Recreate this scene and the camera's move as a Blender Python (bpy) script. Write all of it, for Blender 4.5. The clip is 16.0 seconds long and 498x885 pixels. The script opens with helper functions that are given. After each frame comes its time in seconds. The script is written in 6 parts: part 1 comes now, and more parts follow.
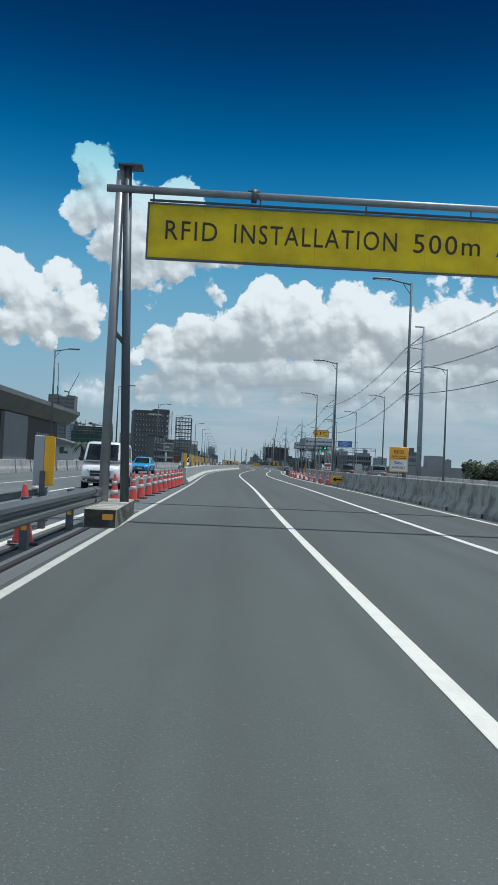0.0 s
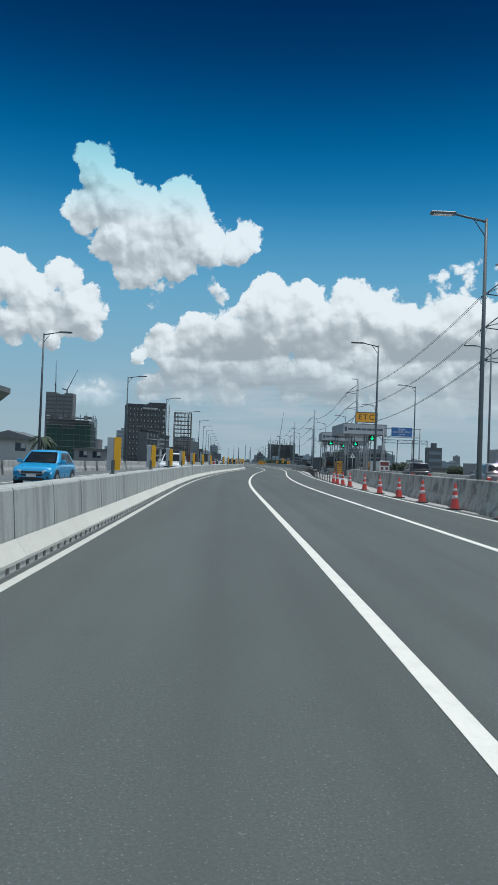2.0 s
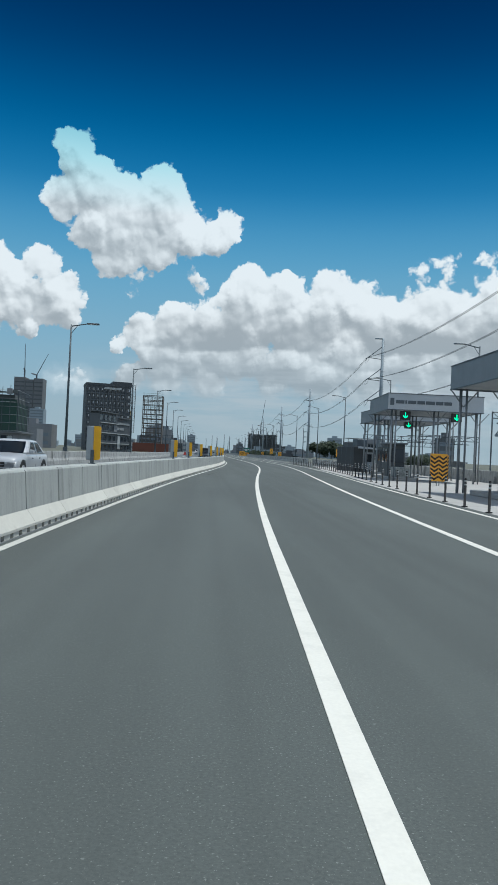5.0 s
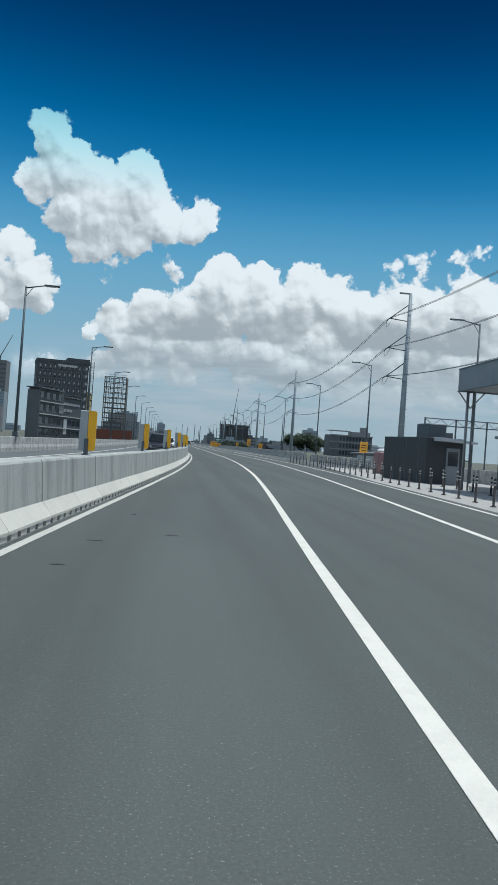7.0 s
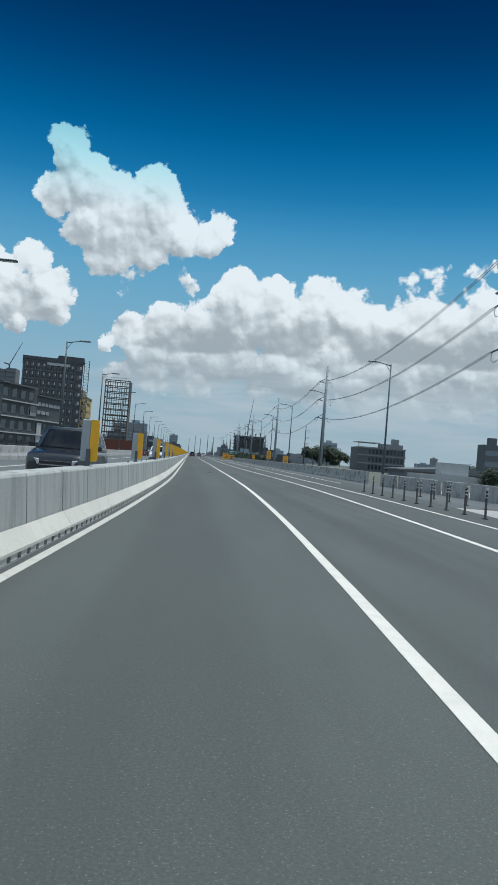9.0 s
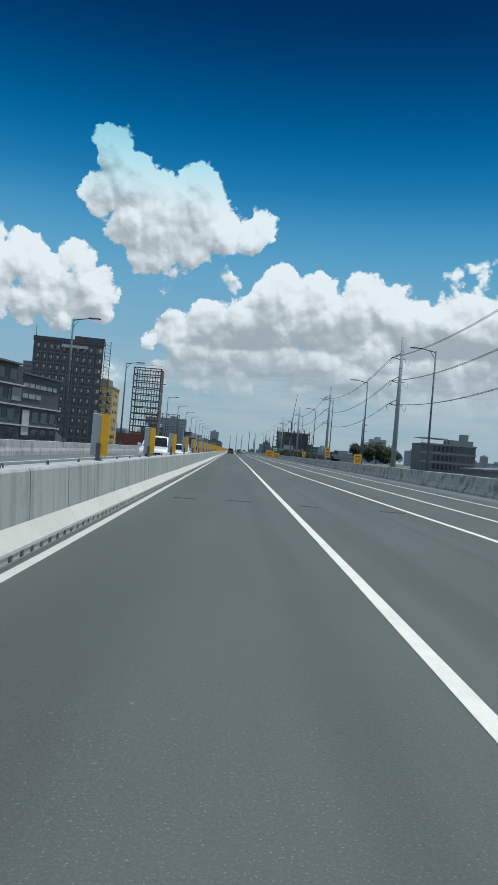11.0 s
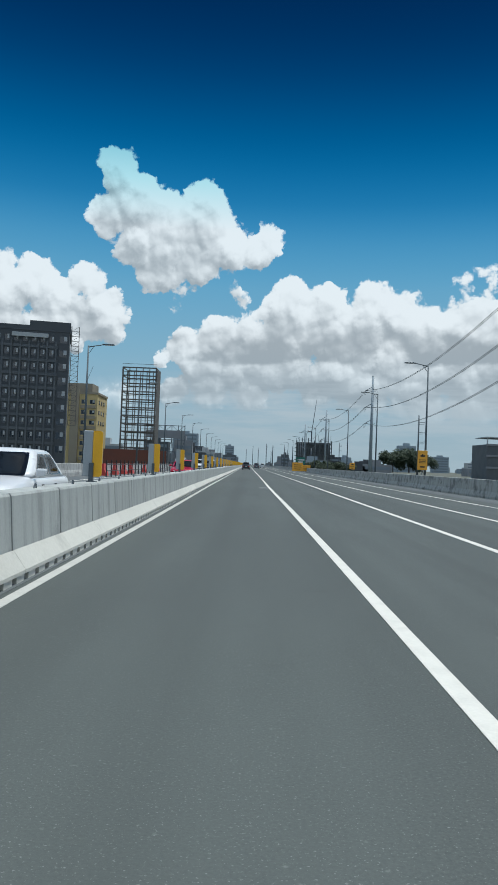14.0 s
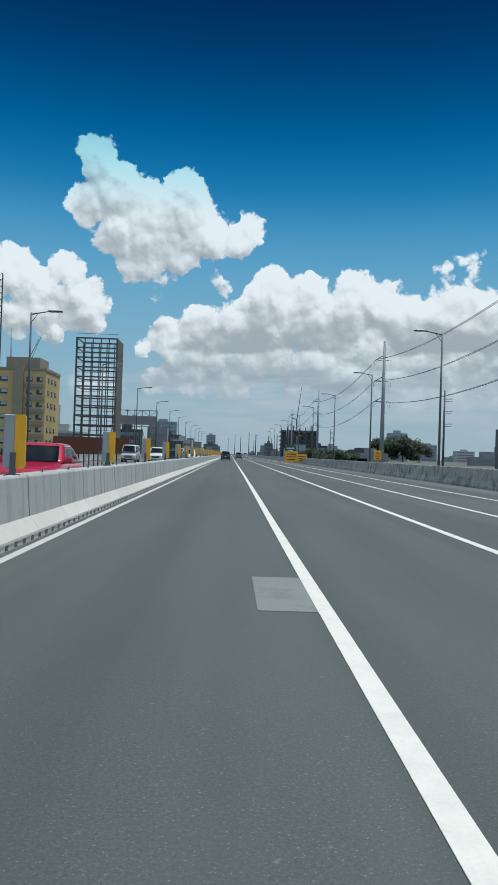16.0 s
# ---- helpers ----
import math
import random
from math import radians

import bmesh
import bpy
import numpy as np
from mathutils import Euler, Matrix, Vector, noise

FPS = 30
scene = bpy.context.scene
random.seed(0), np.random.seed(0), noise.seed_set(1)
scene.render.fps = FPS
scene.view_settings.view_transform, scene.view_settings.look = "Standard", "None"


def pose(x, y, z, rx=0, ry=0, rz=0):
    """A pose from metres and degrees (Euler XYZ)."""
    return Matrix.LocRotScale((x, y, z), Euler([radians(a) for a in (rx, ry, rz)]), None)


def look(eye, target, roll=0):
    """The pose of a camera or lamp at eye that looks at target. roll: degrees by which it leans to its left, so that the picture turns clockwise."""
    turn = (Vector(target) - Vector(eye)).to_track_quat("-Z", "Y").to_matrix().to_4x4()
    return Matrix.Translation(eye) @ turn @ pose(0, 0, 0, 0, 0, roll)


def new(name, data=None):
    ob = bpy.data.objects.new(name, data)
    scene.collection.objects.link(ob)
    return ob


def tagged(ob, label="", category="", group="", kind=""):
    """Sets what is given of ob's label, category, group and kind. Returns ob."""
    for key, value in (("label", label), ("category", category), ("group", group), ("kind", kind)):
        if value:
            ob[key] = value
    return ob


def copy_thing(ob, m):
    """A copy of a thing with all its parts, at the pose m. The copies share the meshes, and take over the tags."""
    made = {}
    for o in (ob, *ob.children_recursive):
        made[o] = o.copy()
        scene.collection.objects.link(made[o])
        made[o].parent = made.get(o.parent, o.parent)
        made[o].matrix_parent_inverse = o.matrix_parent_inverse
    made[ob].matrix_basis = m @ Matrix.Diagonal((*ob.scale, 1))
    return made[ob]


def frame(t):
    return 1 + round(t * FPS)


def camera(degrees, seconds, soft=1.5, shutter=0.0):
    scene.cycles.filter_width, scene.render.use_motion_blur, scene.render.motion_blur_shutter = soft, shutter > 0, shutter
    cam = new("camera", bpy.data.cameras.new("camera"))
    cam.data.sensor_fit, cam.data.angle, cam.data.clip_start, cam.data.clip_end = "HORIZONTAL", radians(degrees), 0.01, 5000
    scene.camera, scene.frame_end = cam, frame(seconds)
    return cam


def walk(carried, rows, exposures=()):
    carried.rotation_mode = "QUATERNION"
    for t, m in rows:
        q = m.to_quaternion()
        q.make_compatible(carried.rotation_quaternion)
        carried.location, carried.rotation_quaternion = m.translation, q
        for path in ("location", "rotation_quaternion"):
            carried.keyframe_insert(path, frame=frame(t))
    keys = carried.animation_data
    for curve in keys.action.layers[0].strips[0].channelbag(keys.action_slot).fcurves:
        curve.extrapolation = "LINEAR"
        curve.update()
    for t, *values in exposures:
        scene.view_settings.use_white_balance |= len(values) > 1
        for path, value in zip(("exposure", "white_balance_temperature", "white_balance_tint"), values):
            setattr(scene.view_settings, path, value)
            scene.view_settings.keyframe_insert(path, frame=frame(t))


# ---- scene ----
# ---- camera: driven along the expressway at about 19 m/s, eye 1.35 m above the road ----
cam = camera(35.70, 16.0, soft=1.6)
DRIVE = [  # seconds, x, y, yaw, pitch, roll
    (0, -7.44, 0.00, -1.95, 1.57, -2.62),
    (0.5, -7.35, 9.72, -1.94, 1.05, -2.59),
    (1, -7.25, 19.34, -2.20, 0.80, -2.49),
    (1.5, -7.09, 28.70, -1.80, 1.36, -2.43),
    (2, -7.02, 38.12, -1.69, 1.43, -2.13),
    (2.5, -6.92, 47.58, -1.87, 0.24, -2.69),
    (3, -6.79, 57.00, -2.32, 1.26, -2.06),
    (3.5, -6.64, 66.36, -2.75, 1.30, -2.02),
    (4, -6.44, 75.47, -2.81, 0.67, -2.22),
    (6.5, -4.88, 120.89, -4.78, 1.12, -3.95),
    (7, -4.46, 130.56, -5.48, 0.27, -4.17),
    (7.5, -3.92, 140.19, -5.23, 1.00, -4.57),
    (8, -3.30, 149.77, -5.05, 1.63, -4.90),
    (10.5, -0.76, 197.05, -2.61, 0.16, -4.08),
    (11, -0.74, 206.00, -1.32, 0.66, -4.81),
    (11.5, -0.68, 214.82, -0.39, 0.71, -4.91),
    (12, -0.61, 223.65, 0.06, 1.06, -4.55),
    (12.5, -0.54, 232.58, -0.28, 0.93, -4.08),
    (13, -0.48, 241.79, -0.58, 1.39, -2.70),
    (13.5, -0.49, 251.09, -0.53, 1.71, -2.07),
    (14, -0.44, 260.61, -0.07, 1.61, -2.28),
    (14.5, -0.32, 270.32, -0.45, 0.96, -2.39),
    (15, -0.25, 279.88, -1.07, 0.74, -2.19),
    (15.5, -0.13, 289.07, -1.23, 0.61, -2.08),
    (16, 0.00, 298.15, -1.38, 0.88, -1.88)]
walk(cam, [(t, pose(x, y, 1.35, 90 + pitch, roll, yaw)) for t, x, y, yaw, pitch, roll in DRIVE], [(0.0, -0.07, 6080, 6.0), (16.0, -0.07, 6080, 6.0)])


# ---- shader helpers ----
def shader(name):
    m = bpy.data.materials.new(name)
    m.use_nodes = True
    return m, m.node_tree, m.node_tree.nodes["Principled BSDF"]


def node(tree, kind, **values):
    n = tree.nodes.new(kind)
    for key, value in values.items():
        if key in n.inputs:
            n.inputs[key].default_value = value
    return n


def math_node(tree, op, a, b=None, c=None, clamp=False):
    n = tree.nodes.new("ShaderNodeMath")
    n.operation, n.use_clamp = op, clamp
    for k, v in enumerate((a, b, c)):
        if v is None:
            continue
        if isinstance(v, (int, float)):
            n.inputs[k].default_value = v
        else:
            tree.links.new(v, n.inputs[k])
    return n.outputs[0]


def ramp(tree, fac, stops):
    n = tree.nodes.new("ShaderNodeValToRGB")
    e = n.color_ramp.elements
    e[0].position, e[0].color = stops[0][0], (*stops[0][1], 1)
    e[1].position, e[1].color = stops[-1][0], (*stops[-1][1], 1)
    for p, colour in stops[1:-1]:
        e.new(p).color = (*colour, 1)
    tree.links.new(fac, n.inputs[0])
    return n.outputs[0]


def mix(tree, fac, a, b, mode="MIX"):
    n = tree.nodes.new("ShaderNodeMix")
    n.data_type, n.blend_type = "RGBA", mode
    for k, v in ((0, fac), (6, a), (7, b)):
        if isinstance(v, (int, float)):
            n.inputs[k].default_value = v
        elif isinstance(v, tuple):
            n.inputs[k].default_value = (*v, 1)
        else:
            tree.links.new(v, n.inputs[k])
    return n.outputs[2]


def noise_tex(tree, vector, scale, detail=4.0, rough=0.55, out=0):
    n = tree.nodes.new("ShaderNodeTexNoise")
    n.inputs["Scale"].default_value, n.inputs["Detail"].default_value, n.inputs["Roughness"].default_value = scale, detail, rough
    if vector is not None:
        tree.links.new(vector, n.inputs["Vector"])
    return n.outputs[out]


def position(tree, sx=1.0, sy=1.0, sz=1.0):
    g = tree.nodes.new("ShaderNodeNewGeometry")
    m = tree.nodes.new("ShaderNodeMapping")
    m.inputs["Scale"].default_value = (sx, sy, sz)
    tree.links.new(g.outputs["Position"], m.inputs["Vector"])
    return m.outputs[0]


def bump(tree, bsdf, height, strength, distance=0.01):
    b = tree.nodes.new("ShaderNodeBump")
    b.inputs["Strength"].default_value, b.inputs["Distance"].default_value = strength, distance
    tree.links.new(height, b.inputs["Height"])
    tree.links.new(b.outputs[0], bsdf.inputs["Normal"])


# ---- world: tropical noon sky, deep blue overhead, cumulus towards the drive's end ----
SUN_TO = Vector((0.26, 0.11, 1.0)).normalized()
world = bpy.data.worlds.new("sky")
world.use_nodes = True
scene.world = world
wt = world.node_tree
sky = node(wt, "ShaderNodeTexSky")
sky.sky_type, sky.sun_disc = "NISHITA", False
sky.sun_elevation, sky.sun_rotation = math.asin(SUN_TO.z), math.atan2(SUN_TO.x, SUN_TO.y)
coord = node(wt, "ShaderNodeTexCoord")
sep = node(wt, "ShaderNodeSeparateXYZ")
wt.links.new(coord.outputs["Generated"], sep.inputs[0])
azimuth = math_node(wt, "MULTIPLY", math_node(wt, "ARCTAN2", sep.outputs[0], sep.outputs[1]), 180 / math.pi)
elevation = math_node(wt, "MULTIPLY", math_node(wt, "ARCSINE", sep.outputs[2]), 180 / math.pi)
flat = node(wt, "ShaderNodeCombineXYZ")
wt.links.new(azimuth, flat.inputs[0])
wt.links.new(elevation, flat.inputs[1])
# each puff: azimuth, elevation, radius, in degrees
PUFFS_HIGH = [(-10.3, 20.3, 1.63), (-11, 17.4, 1.57), (-8.9, 18.3, 2.16), (-4.1, 18.1, 1.91), (-6.3, 16.4, 2.8), (-8.7, 15.4, 2), (-7.2, 13.8, 1.7), (-2.7, 15.6, 2.51), (1, 16.3, 1.17), (-0.1, 15.4, 1.3), (-8.6, 18.8, 1.73), (-7, 17.7, 1.9), (-4.3, 14.6, 1.62), (-5.2, 15.1, 2.02)]
PUFFS_LEFT = [(-15.9, 12.4, 1.76), (-12.4, 12.8, 1.43), (-14.3, 10.6, 2.3), (-11.1, 10.2, 2.02), (-15.8, 9.3, 1.42), (-13, 8.2, 0.8), (-18.8, 10.7, 3.09)]
PUFFS_BANK = [(2.7, 12.2, 1.81), (-2.4, 9.2, 1.82), (-4.9, 8.1, 1.57), (-6.7, 7.4, 0.74), (-0.1, 8.7, 2.16), (3, 9.9, 3.1), (5.5, 11.6, 1.89), (8.9, 12, 1.96), (7.6, 9.6, 3.09), (10.9, 10.9, 2.12), (12.4, 9.7, 2.93), (15.5, 10.5, 2.33), (18.3, 9.9, 2.46), (21.5, 10.1, 3.11), (-1.1, 7.2, 2.08), (2.7, 7.4, 2.16), (6.5, 7.5, 2.57), (10.2, 7.6, 2.55), (14.2, 7.7, 2.52), (18.6, 7.7, 2.47), (22.7, 7.7, 2.72), (-3.2, 7.5, 1.66), (-4.4, 7.1, 1.24), (1, 6.9, 1.67)]
PUFFS_LOW = [(-5.6, 5.4, 1.16), (-3.1, 5.6, 1.58), (-0.2, 5.4, 1.33), (4.8, 6.2, 1.75), (8.2, 5.9, 2.07), (12.3, 5.6, 2.26), (16.3, 5.7, 2.42), (20.1, 5.8, 2.38), (25.5, 8.5, 4.56), (30.5, 10.5, 4.35)]
PUFFS_WISP = [(-5.3, 12.4, 1.06), (-1.7, 12.6, 0.61), (-0.9, 11.8, 0.45), (15.5, 13.4, 1.59), (17.2, 12.7, 1.58), (18.8, 12.4, 1.73), (21, 12.8, 1.94), (-6.9, 19.4, 0.63), (-10, 4.7, 1.23)]


def span(tree, value, low, high):
    """0 at low, 1 at high, eased."""
    n = tree.nodes.new("ShaderNodeMapRange")
    n.interpolation_type = "SMOOTHSTEP"
    n.inputs["From Min"].default_value, n.inputs["From Max"].default_value = low, high
    tree.links.new(value, n.inputs["Value"])
    return n.outputs[0]


def shifted(tree, vector, by, op="ADD"):
    n = tree.nodes.new("ShaderNodeVectorMath")
    n.operation = op
    tree.links.new(vector, n.inputs[0])
    n.inputs[1].default_value = by
    return n.outputs[0]


def cells(tree, vector, scale):
    """Distance to the middle of rounded cells."""
    n = tree.nodes.new("ShaderNodeTexVoronoi")
    n.feature = "SMOOTH_F1"
    n.inputs["Scale"].default_value, n.inputs["Smoothness"].default_value, n.inputs["Detail"].default_value = scale, 0.35, 0.0
    tree.links.new(vector, n.inputs["Vector"])
    return n.outputs["Distance"]


def cloud_height_group():
    """Bulge of the cumulus over (azimuth, elevation): puffs, cauliflower cells and fine wisps."""
    g = bpy.data.node_groups.new("cloud_height", "ShaderNodeTree")
    g.interface.new_socket("Vector", in_out="INPUT", socket_type="NodeSocketVector")
    g.interface.new_socket("Height", in_out="OUTPUT", socket_type="NodeSocketFloat")
    g.interface.new_socket("Mass", in_out="OUTPUT", socket_type="NodeSocketFloat")
    g.interface.new_socket("Bulk", in_out="OUTPUT", socket_type="NodeSocketFloat")
    a, b = g.nodes.new("NodeGroupInput"), g.nodes.new("NodeGroupOutput")
    curl = noise_tex(g, a.outputs[0], 0.7, 5.0, 0.6, 1)
    bent = g.nodes.new("ShaderNodeVectorMath")
    bent.operation = "MULTIPLY_ADD"
    g.links.new(curl, bent.inputs[0])
    bent.inputs[1].default_value = (1.5, 1.3, 0)
    g.links.new(shifted(g, a.outputs[0], (-0.75, -0.65, 0)), bent.inputs[2])
    total = None
    for u, v, r, peak in [(*p, 1.0) for p in PUFFS_HIGH + PUFFS_LEFT + PUFFS_BANK + PUFFS_LOW] + [(*p, 0.24) for p in PUFFS_WISP]:
        d = g.nodes.new("ShaderNodeVectorMath")
        d.operation = "DISTANCE"
        d.inputs[1].default_value = (u, v, 0)
        g.links.new(bent.outputs[0], d.inputs[0])
        one = math_node(g, "MULTIPLY_ADD", math_node(g, "POWER", d.outputs["Value"], 2.0), -0.82 * peak / r ** 2, peak)
        total = one if total is None else math_node(g, "SMOOTH_MAX", math_node(g, "MAXIMUM", total, -3.0), math_node(g, "MAXIMUM", one, -3.0), 0.25)
    bumps = math_node(g, "MULTIPLY", math_node(g, "SUBTRACT", 0.42, cells(g, bent.outputs[0], 0.5)), 0.85)
    bumps = math_node(g, "MULTIPLY_ADD", math_node(g, "SUBTRACT", 0.42, cells(g, bent.outputs[0], 1.35)), 0.32, bumps)
    g.links.new(math_node(g, "MULTIPLY_ADD", bumps, 1.25, math_node(g, "MINIMUM", total, 0.9)), b.inputs[2])
    bumps = math_node(g, "MULTIPLY_ADD", math_node(g, "SUBTRACT", 0.42, cells(g, bent.outputs[0], 3.1)), 0.17, bumps)
    bumps = math_node(g, "MULTIPLY_ADD", math_node(g, "SUBTRACT", noise_tex(g, a.outputs[0], 2.6, 5.0, 0.62), 0.5), 0.4, bumps)
    g.links.new(math_node(g, "ADD", total, bumps), b.inputs[0])
    g.links.new(total, b.inputs[1])
    return g


cloud_group = cloud_height_group()


def cloud_height(vector):
    n = wt.nodes.new("ShaderNodeGroup")
    n.node_tree = cloud_group
    wt.links.new(vector, n.inputs[0])
    return n.outputs


here = cloud_height(flat.outputs[0])
beside = cloud_height(shifted(wt, flat.outputs[0], (0.1, 0.2, 0)))
above = cloud_height(shifted(wt, flat.outputs[0], (0.2, 0.55, 0)))
higher = cloud_height(shifted(wt, flat.outputs[0], (0.4, 2.6, 0)))
# flat bases: elevation bent by a wide, low noise
long_noise = noise_tex(wt, shifted(wt, flat.outputs[0], (0.16, 0.5, 0), "MULTIPLY"), 1.0, 4.0, 0.55)
layer_el = math_node(wt, "MULTIPLY_ADD", math_node(wt, "SUBTRACT", long_noise, 0.5), 2.6, elevation)
cut = math_node(wt, "SUBTRACT", 1.0, span(wt, layer_el, 2.8, 4.8))
thick = math_node(wt, "MULTIPLY_ADD", cut, -0.9, here[0])
low_soft = math_node(wt, "SUBTRACT", 1.0, span(wt, elevation, 3.9, 6.6))
crisp, misty = span(wt, thick, 0.0, 0.2), span(wt, thick, -0.9, 0.75)
mask = math_node(wt, "ADD", math_node(wt, "MULTIPLY", crisp, math_node(wt, "SUBTRACT", 1.0, low_soft)), math_node(wt, "MULTIPLY", misty, low_soft))
relief = math_node(wt, "SUBTRACT", here[2], above[2])
relief = math_node(wt, "MULTIPLY_ADD", math_node(wt, "SUBTRACT", here[0], above[0]), 0.1, relief)
under = span(wt, higher[1], -0.15, 0.75)
band_a = math_node(wt, "MULTIPLY", span(wt, layer_el, 7.2, 7.9), math_node(wt, "SUBTRACT", 1.0, span(wt, layer_el, 8.4, 11.0)))
band_b = math_node(wt, "MULTIPLY", span(wt, layer_el, 4.6, 5.3), math_node(wt, "SUBTRACT", 1.0, span(wt, layer_el, 5.6, 7.3)))
bands = math_node(wt, "ADD", band_a, math_node(wt, "MULTIPLY", band_b, 0.75))
bands = math_node(wt, "MULTIPLY", bands, span(wt, noise_tex(wt, shifted(wt, flat.outputs[0], (0.12, 0.2, 0), "MULTIPLY"), 1.0, 3.0), 0.3, 0.6))
light = math_node(wt, "MULTIPLY_ADD", relief, 0.5, 0.86)
light = math_node(wt, "MULTIPLY_ADD", math_node(wt, "SUBTRACT", here[2], beside[2]), 0.5, light)
light = math_node(wt, "MULTIPLY_ADD", under, -0.38, light)
light = math_node(wt, "MULTIPLY_ADD", math_node(wt, "MULTIPLY", bands, span(wt, azimuth, -16.0, -6.0)), -0.68, light)
cloud_col = mix(wt, span(wt, light, -0.05, 1.05), (0.385, 0.425, 0.455), (0.87, 0.895, 0.905))
level = math_node(wt, "DIVIDE", elevation, 40.0, clamp=True)
blue = ramp(wt, level, [(0.0, (0.37, 0.47, 0.52)), (0.08, (0.34, 0.465, 0.54)), (0.19, (0.26, 0.45, 0.57)), (0.32, (0.145, 0.39, 0.58)),
                        (0.40, (0.075, 0.305, 0.53)), (0.47, (0.015, 0.20, 0.435)), (0.57, (0.002, 0.112, 0.30)), (0.68, (0.0, 0.044, 0.155)), (0.8, (0.0, 0.02, 0.085)), (1.0, (0.0, 0.018, 0.075))])
blue.node.color_ramp.interpolation = "B_SPLINE"
scaled = mix(wt, 1.0, sky.outputs[0], (0.08, 0.08, 0.08), "MULTIPLY")
clear = mix(wt, 0.99, scaled, blue)
tint = ramp(wt, level, [(0.0, (0.76, 0.86, 0.92)), (0.10, (0.88, 0.94, 0.97)), (0.22, (1.0, 1.0, 1.0)), (0.42, (0.97, 0.99, 1.0)), (0.50, (0.55, 0.86, 0.92)), (0.60, (0.12, 0.52, 0.66)), (1.0, (0.05, 0.3, 0.45))])
tinted = mix(wt, 1.0, cloud_col, tint, "MULTIPLY")
ahead_sky = mix(wt, mask, clear, tinted)
# thin low cloud sheets under the bank, then haze on the horizon
sheets = noise_tex(wt, shifted(wt, flat.outputs[0], (0.09, 0.75, 0), "MULTIPLY"), 1.0, 5.0, 0.6)
sheets = math_node(wt, "MULTIPLY", span(wt, sheets, 0.34, 0.62), math_node(wt, "MULTIPLY", span(wt, azimuth, -14.0, 2.0), math_node(wt, "SUBTRACT", 1.0, span(wt, elevation, 4.5, 8.0))))
ahead_sky = mix(wt, math_node(wt, "MULTIPLY", sheets, 0.8), ahead_sky, (0.50, 0.555, 0.59))
haze = math_node(wt, "MULTIPLY", math_node(wt, "SUBTRACT", 1.0, span(wt, elevation, 0.3, 5.6)), 0.68)
ahead_sky = mix(wt, haze, ahead_sky, (0.37, 0.47, 0.52))
# overhead and behind: broken cumulus under a bright blue sky
drift = noise_tex(wt, coord.outputs["Generated"], 3.0, 6.0, 0.6)
open_sky = mix(wt, 0.6, scaled, (0.24, 0.42, 0.68))
around = mix(wt, span(wt, drift, 0.42, 0.62), open_sky, (0.82, 0.85, 0.88))
whole = mix(wt, span(wt, sep.outputs[1], 0.72, 0.35), ahead_sky, around)
back = wt.nodes["Background"]
wt.links.new(whole, back.inputs[0])
back.inputs[1].default_value = 1.0

sun = new("sun", bpy.data.lights.new("sun", "SUN"))
sun.data.energy, sun.data.angle, sun.data.color = 3.6, radians(0.5), (1.0, 0.97, 0.92)
sun.matrix_world = look(SUN_TO * 100, (0, 0, 0))


# ---- materials ----
def asphalt(name, base):
    m, t, b = shader(name)
    p = position(t)
    big = noise_tex(t, position(t, 0.9, 0.035, 1), 1.0, 4.0)
    grain = noise_tex(t, p, 55.0, 4.0, 0.75)
    spots = noise_tex(t, p, 1.3, 5.0, 0.6)
    stone = noise_tex(t, p, 70.0, 3.0, 0.6)
    patch = noise_tex(t, position(t, 0.35, 0.06, 1), 1.0, 6.0, 0.65)
    c = mix(t, ramp(t, big, [(0.3, (0, 0, 0)), (0.7, (1, 1, 1))]), tuple(v * 0.84 for v in base), tuple(v * 1.14 for v in base))
    c = mix(t, 0.62, c, ramp(t, grain, [(0.3, tuple(v * 0.5 for v in base)), (0.7, tuple(v * 1.6 for v in base))]))
    c = mix(t, math_node(t, "MULTIPLY", ramp(t, spots, [(0.62, (0, 0, 0)), (0.8, (1, 1, 1))]), 0.35), c, tuple(v * 0.55 for v in base))
    c = mix(t, math_node(t, "MULTIPLY", ramp(t, patch, [(0.42, (0, 0, 0)), (0.62, (1, 1, 1))]), 0.5), c, tuple(v * 1.45 for v in base))
    c = mix(t, math_node(t, "MULTIPLY", ramp(t, stone, [(0.61, (0, 0, 0)), (0.70, (1, 1, 1))]), 0.6), c, (0.27, 0.28, 0.265))
    flecks = noise_tex(t, p, 17.0, 2.0, 0.5)
    c = mix(t, math_node(t, "MULTIPLY", ramp(t, flecks, [(0.70, (0, 0, 0)), (0.76, (1, 1, 1))]), 0.35), c, (0.22, 0.23, 0.215))
    tracks = noise_tex(t, position(t, 1.3, 0.008, 1), 1.0, 2.0, 0.5)
    c = mix(t, math_node(t, "MULTIPLY", ramp(t, tracks, [(0.45, (0, 0, 0)), (0.62, (1, 1, 1))]), 0.3), c, tuple(v * 0.6 for v in base))
    t.links.new(c, b.inputs["Base Color"])
    b.inputs["Roughness"].default_value = 0.82
    bump(t, b, grain, 0.5, 0.004)
    return m


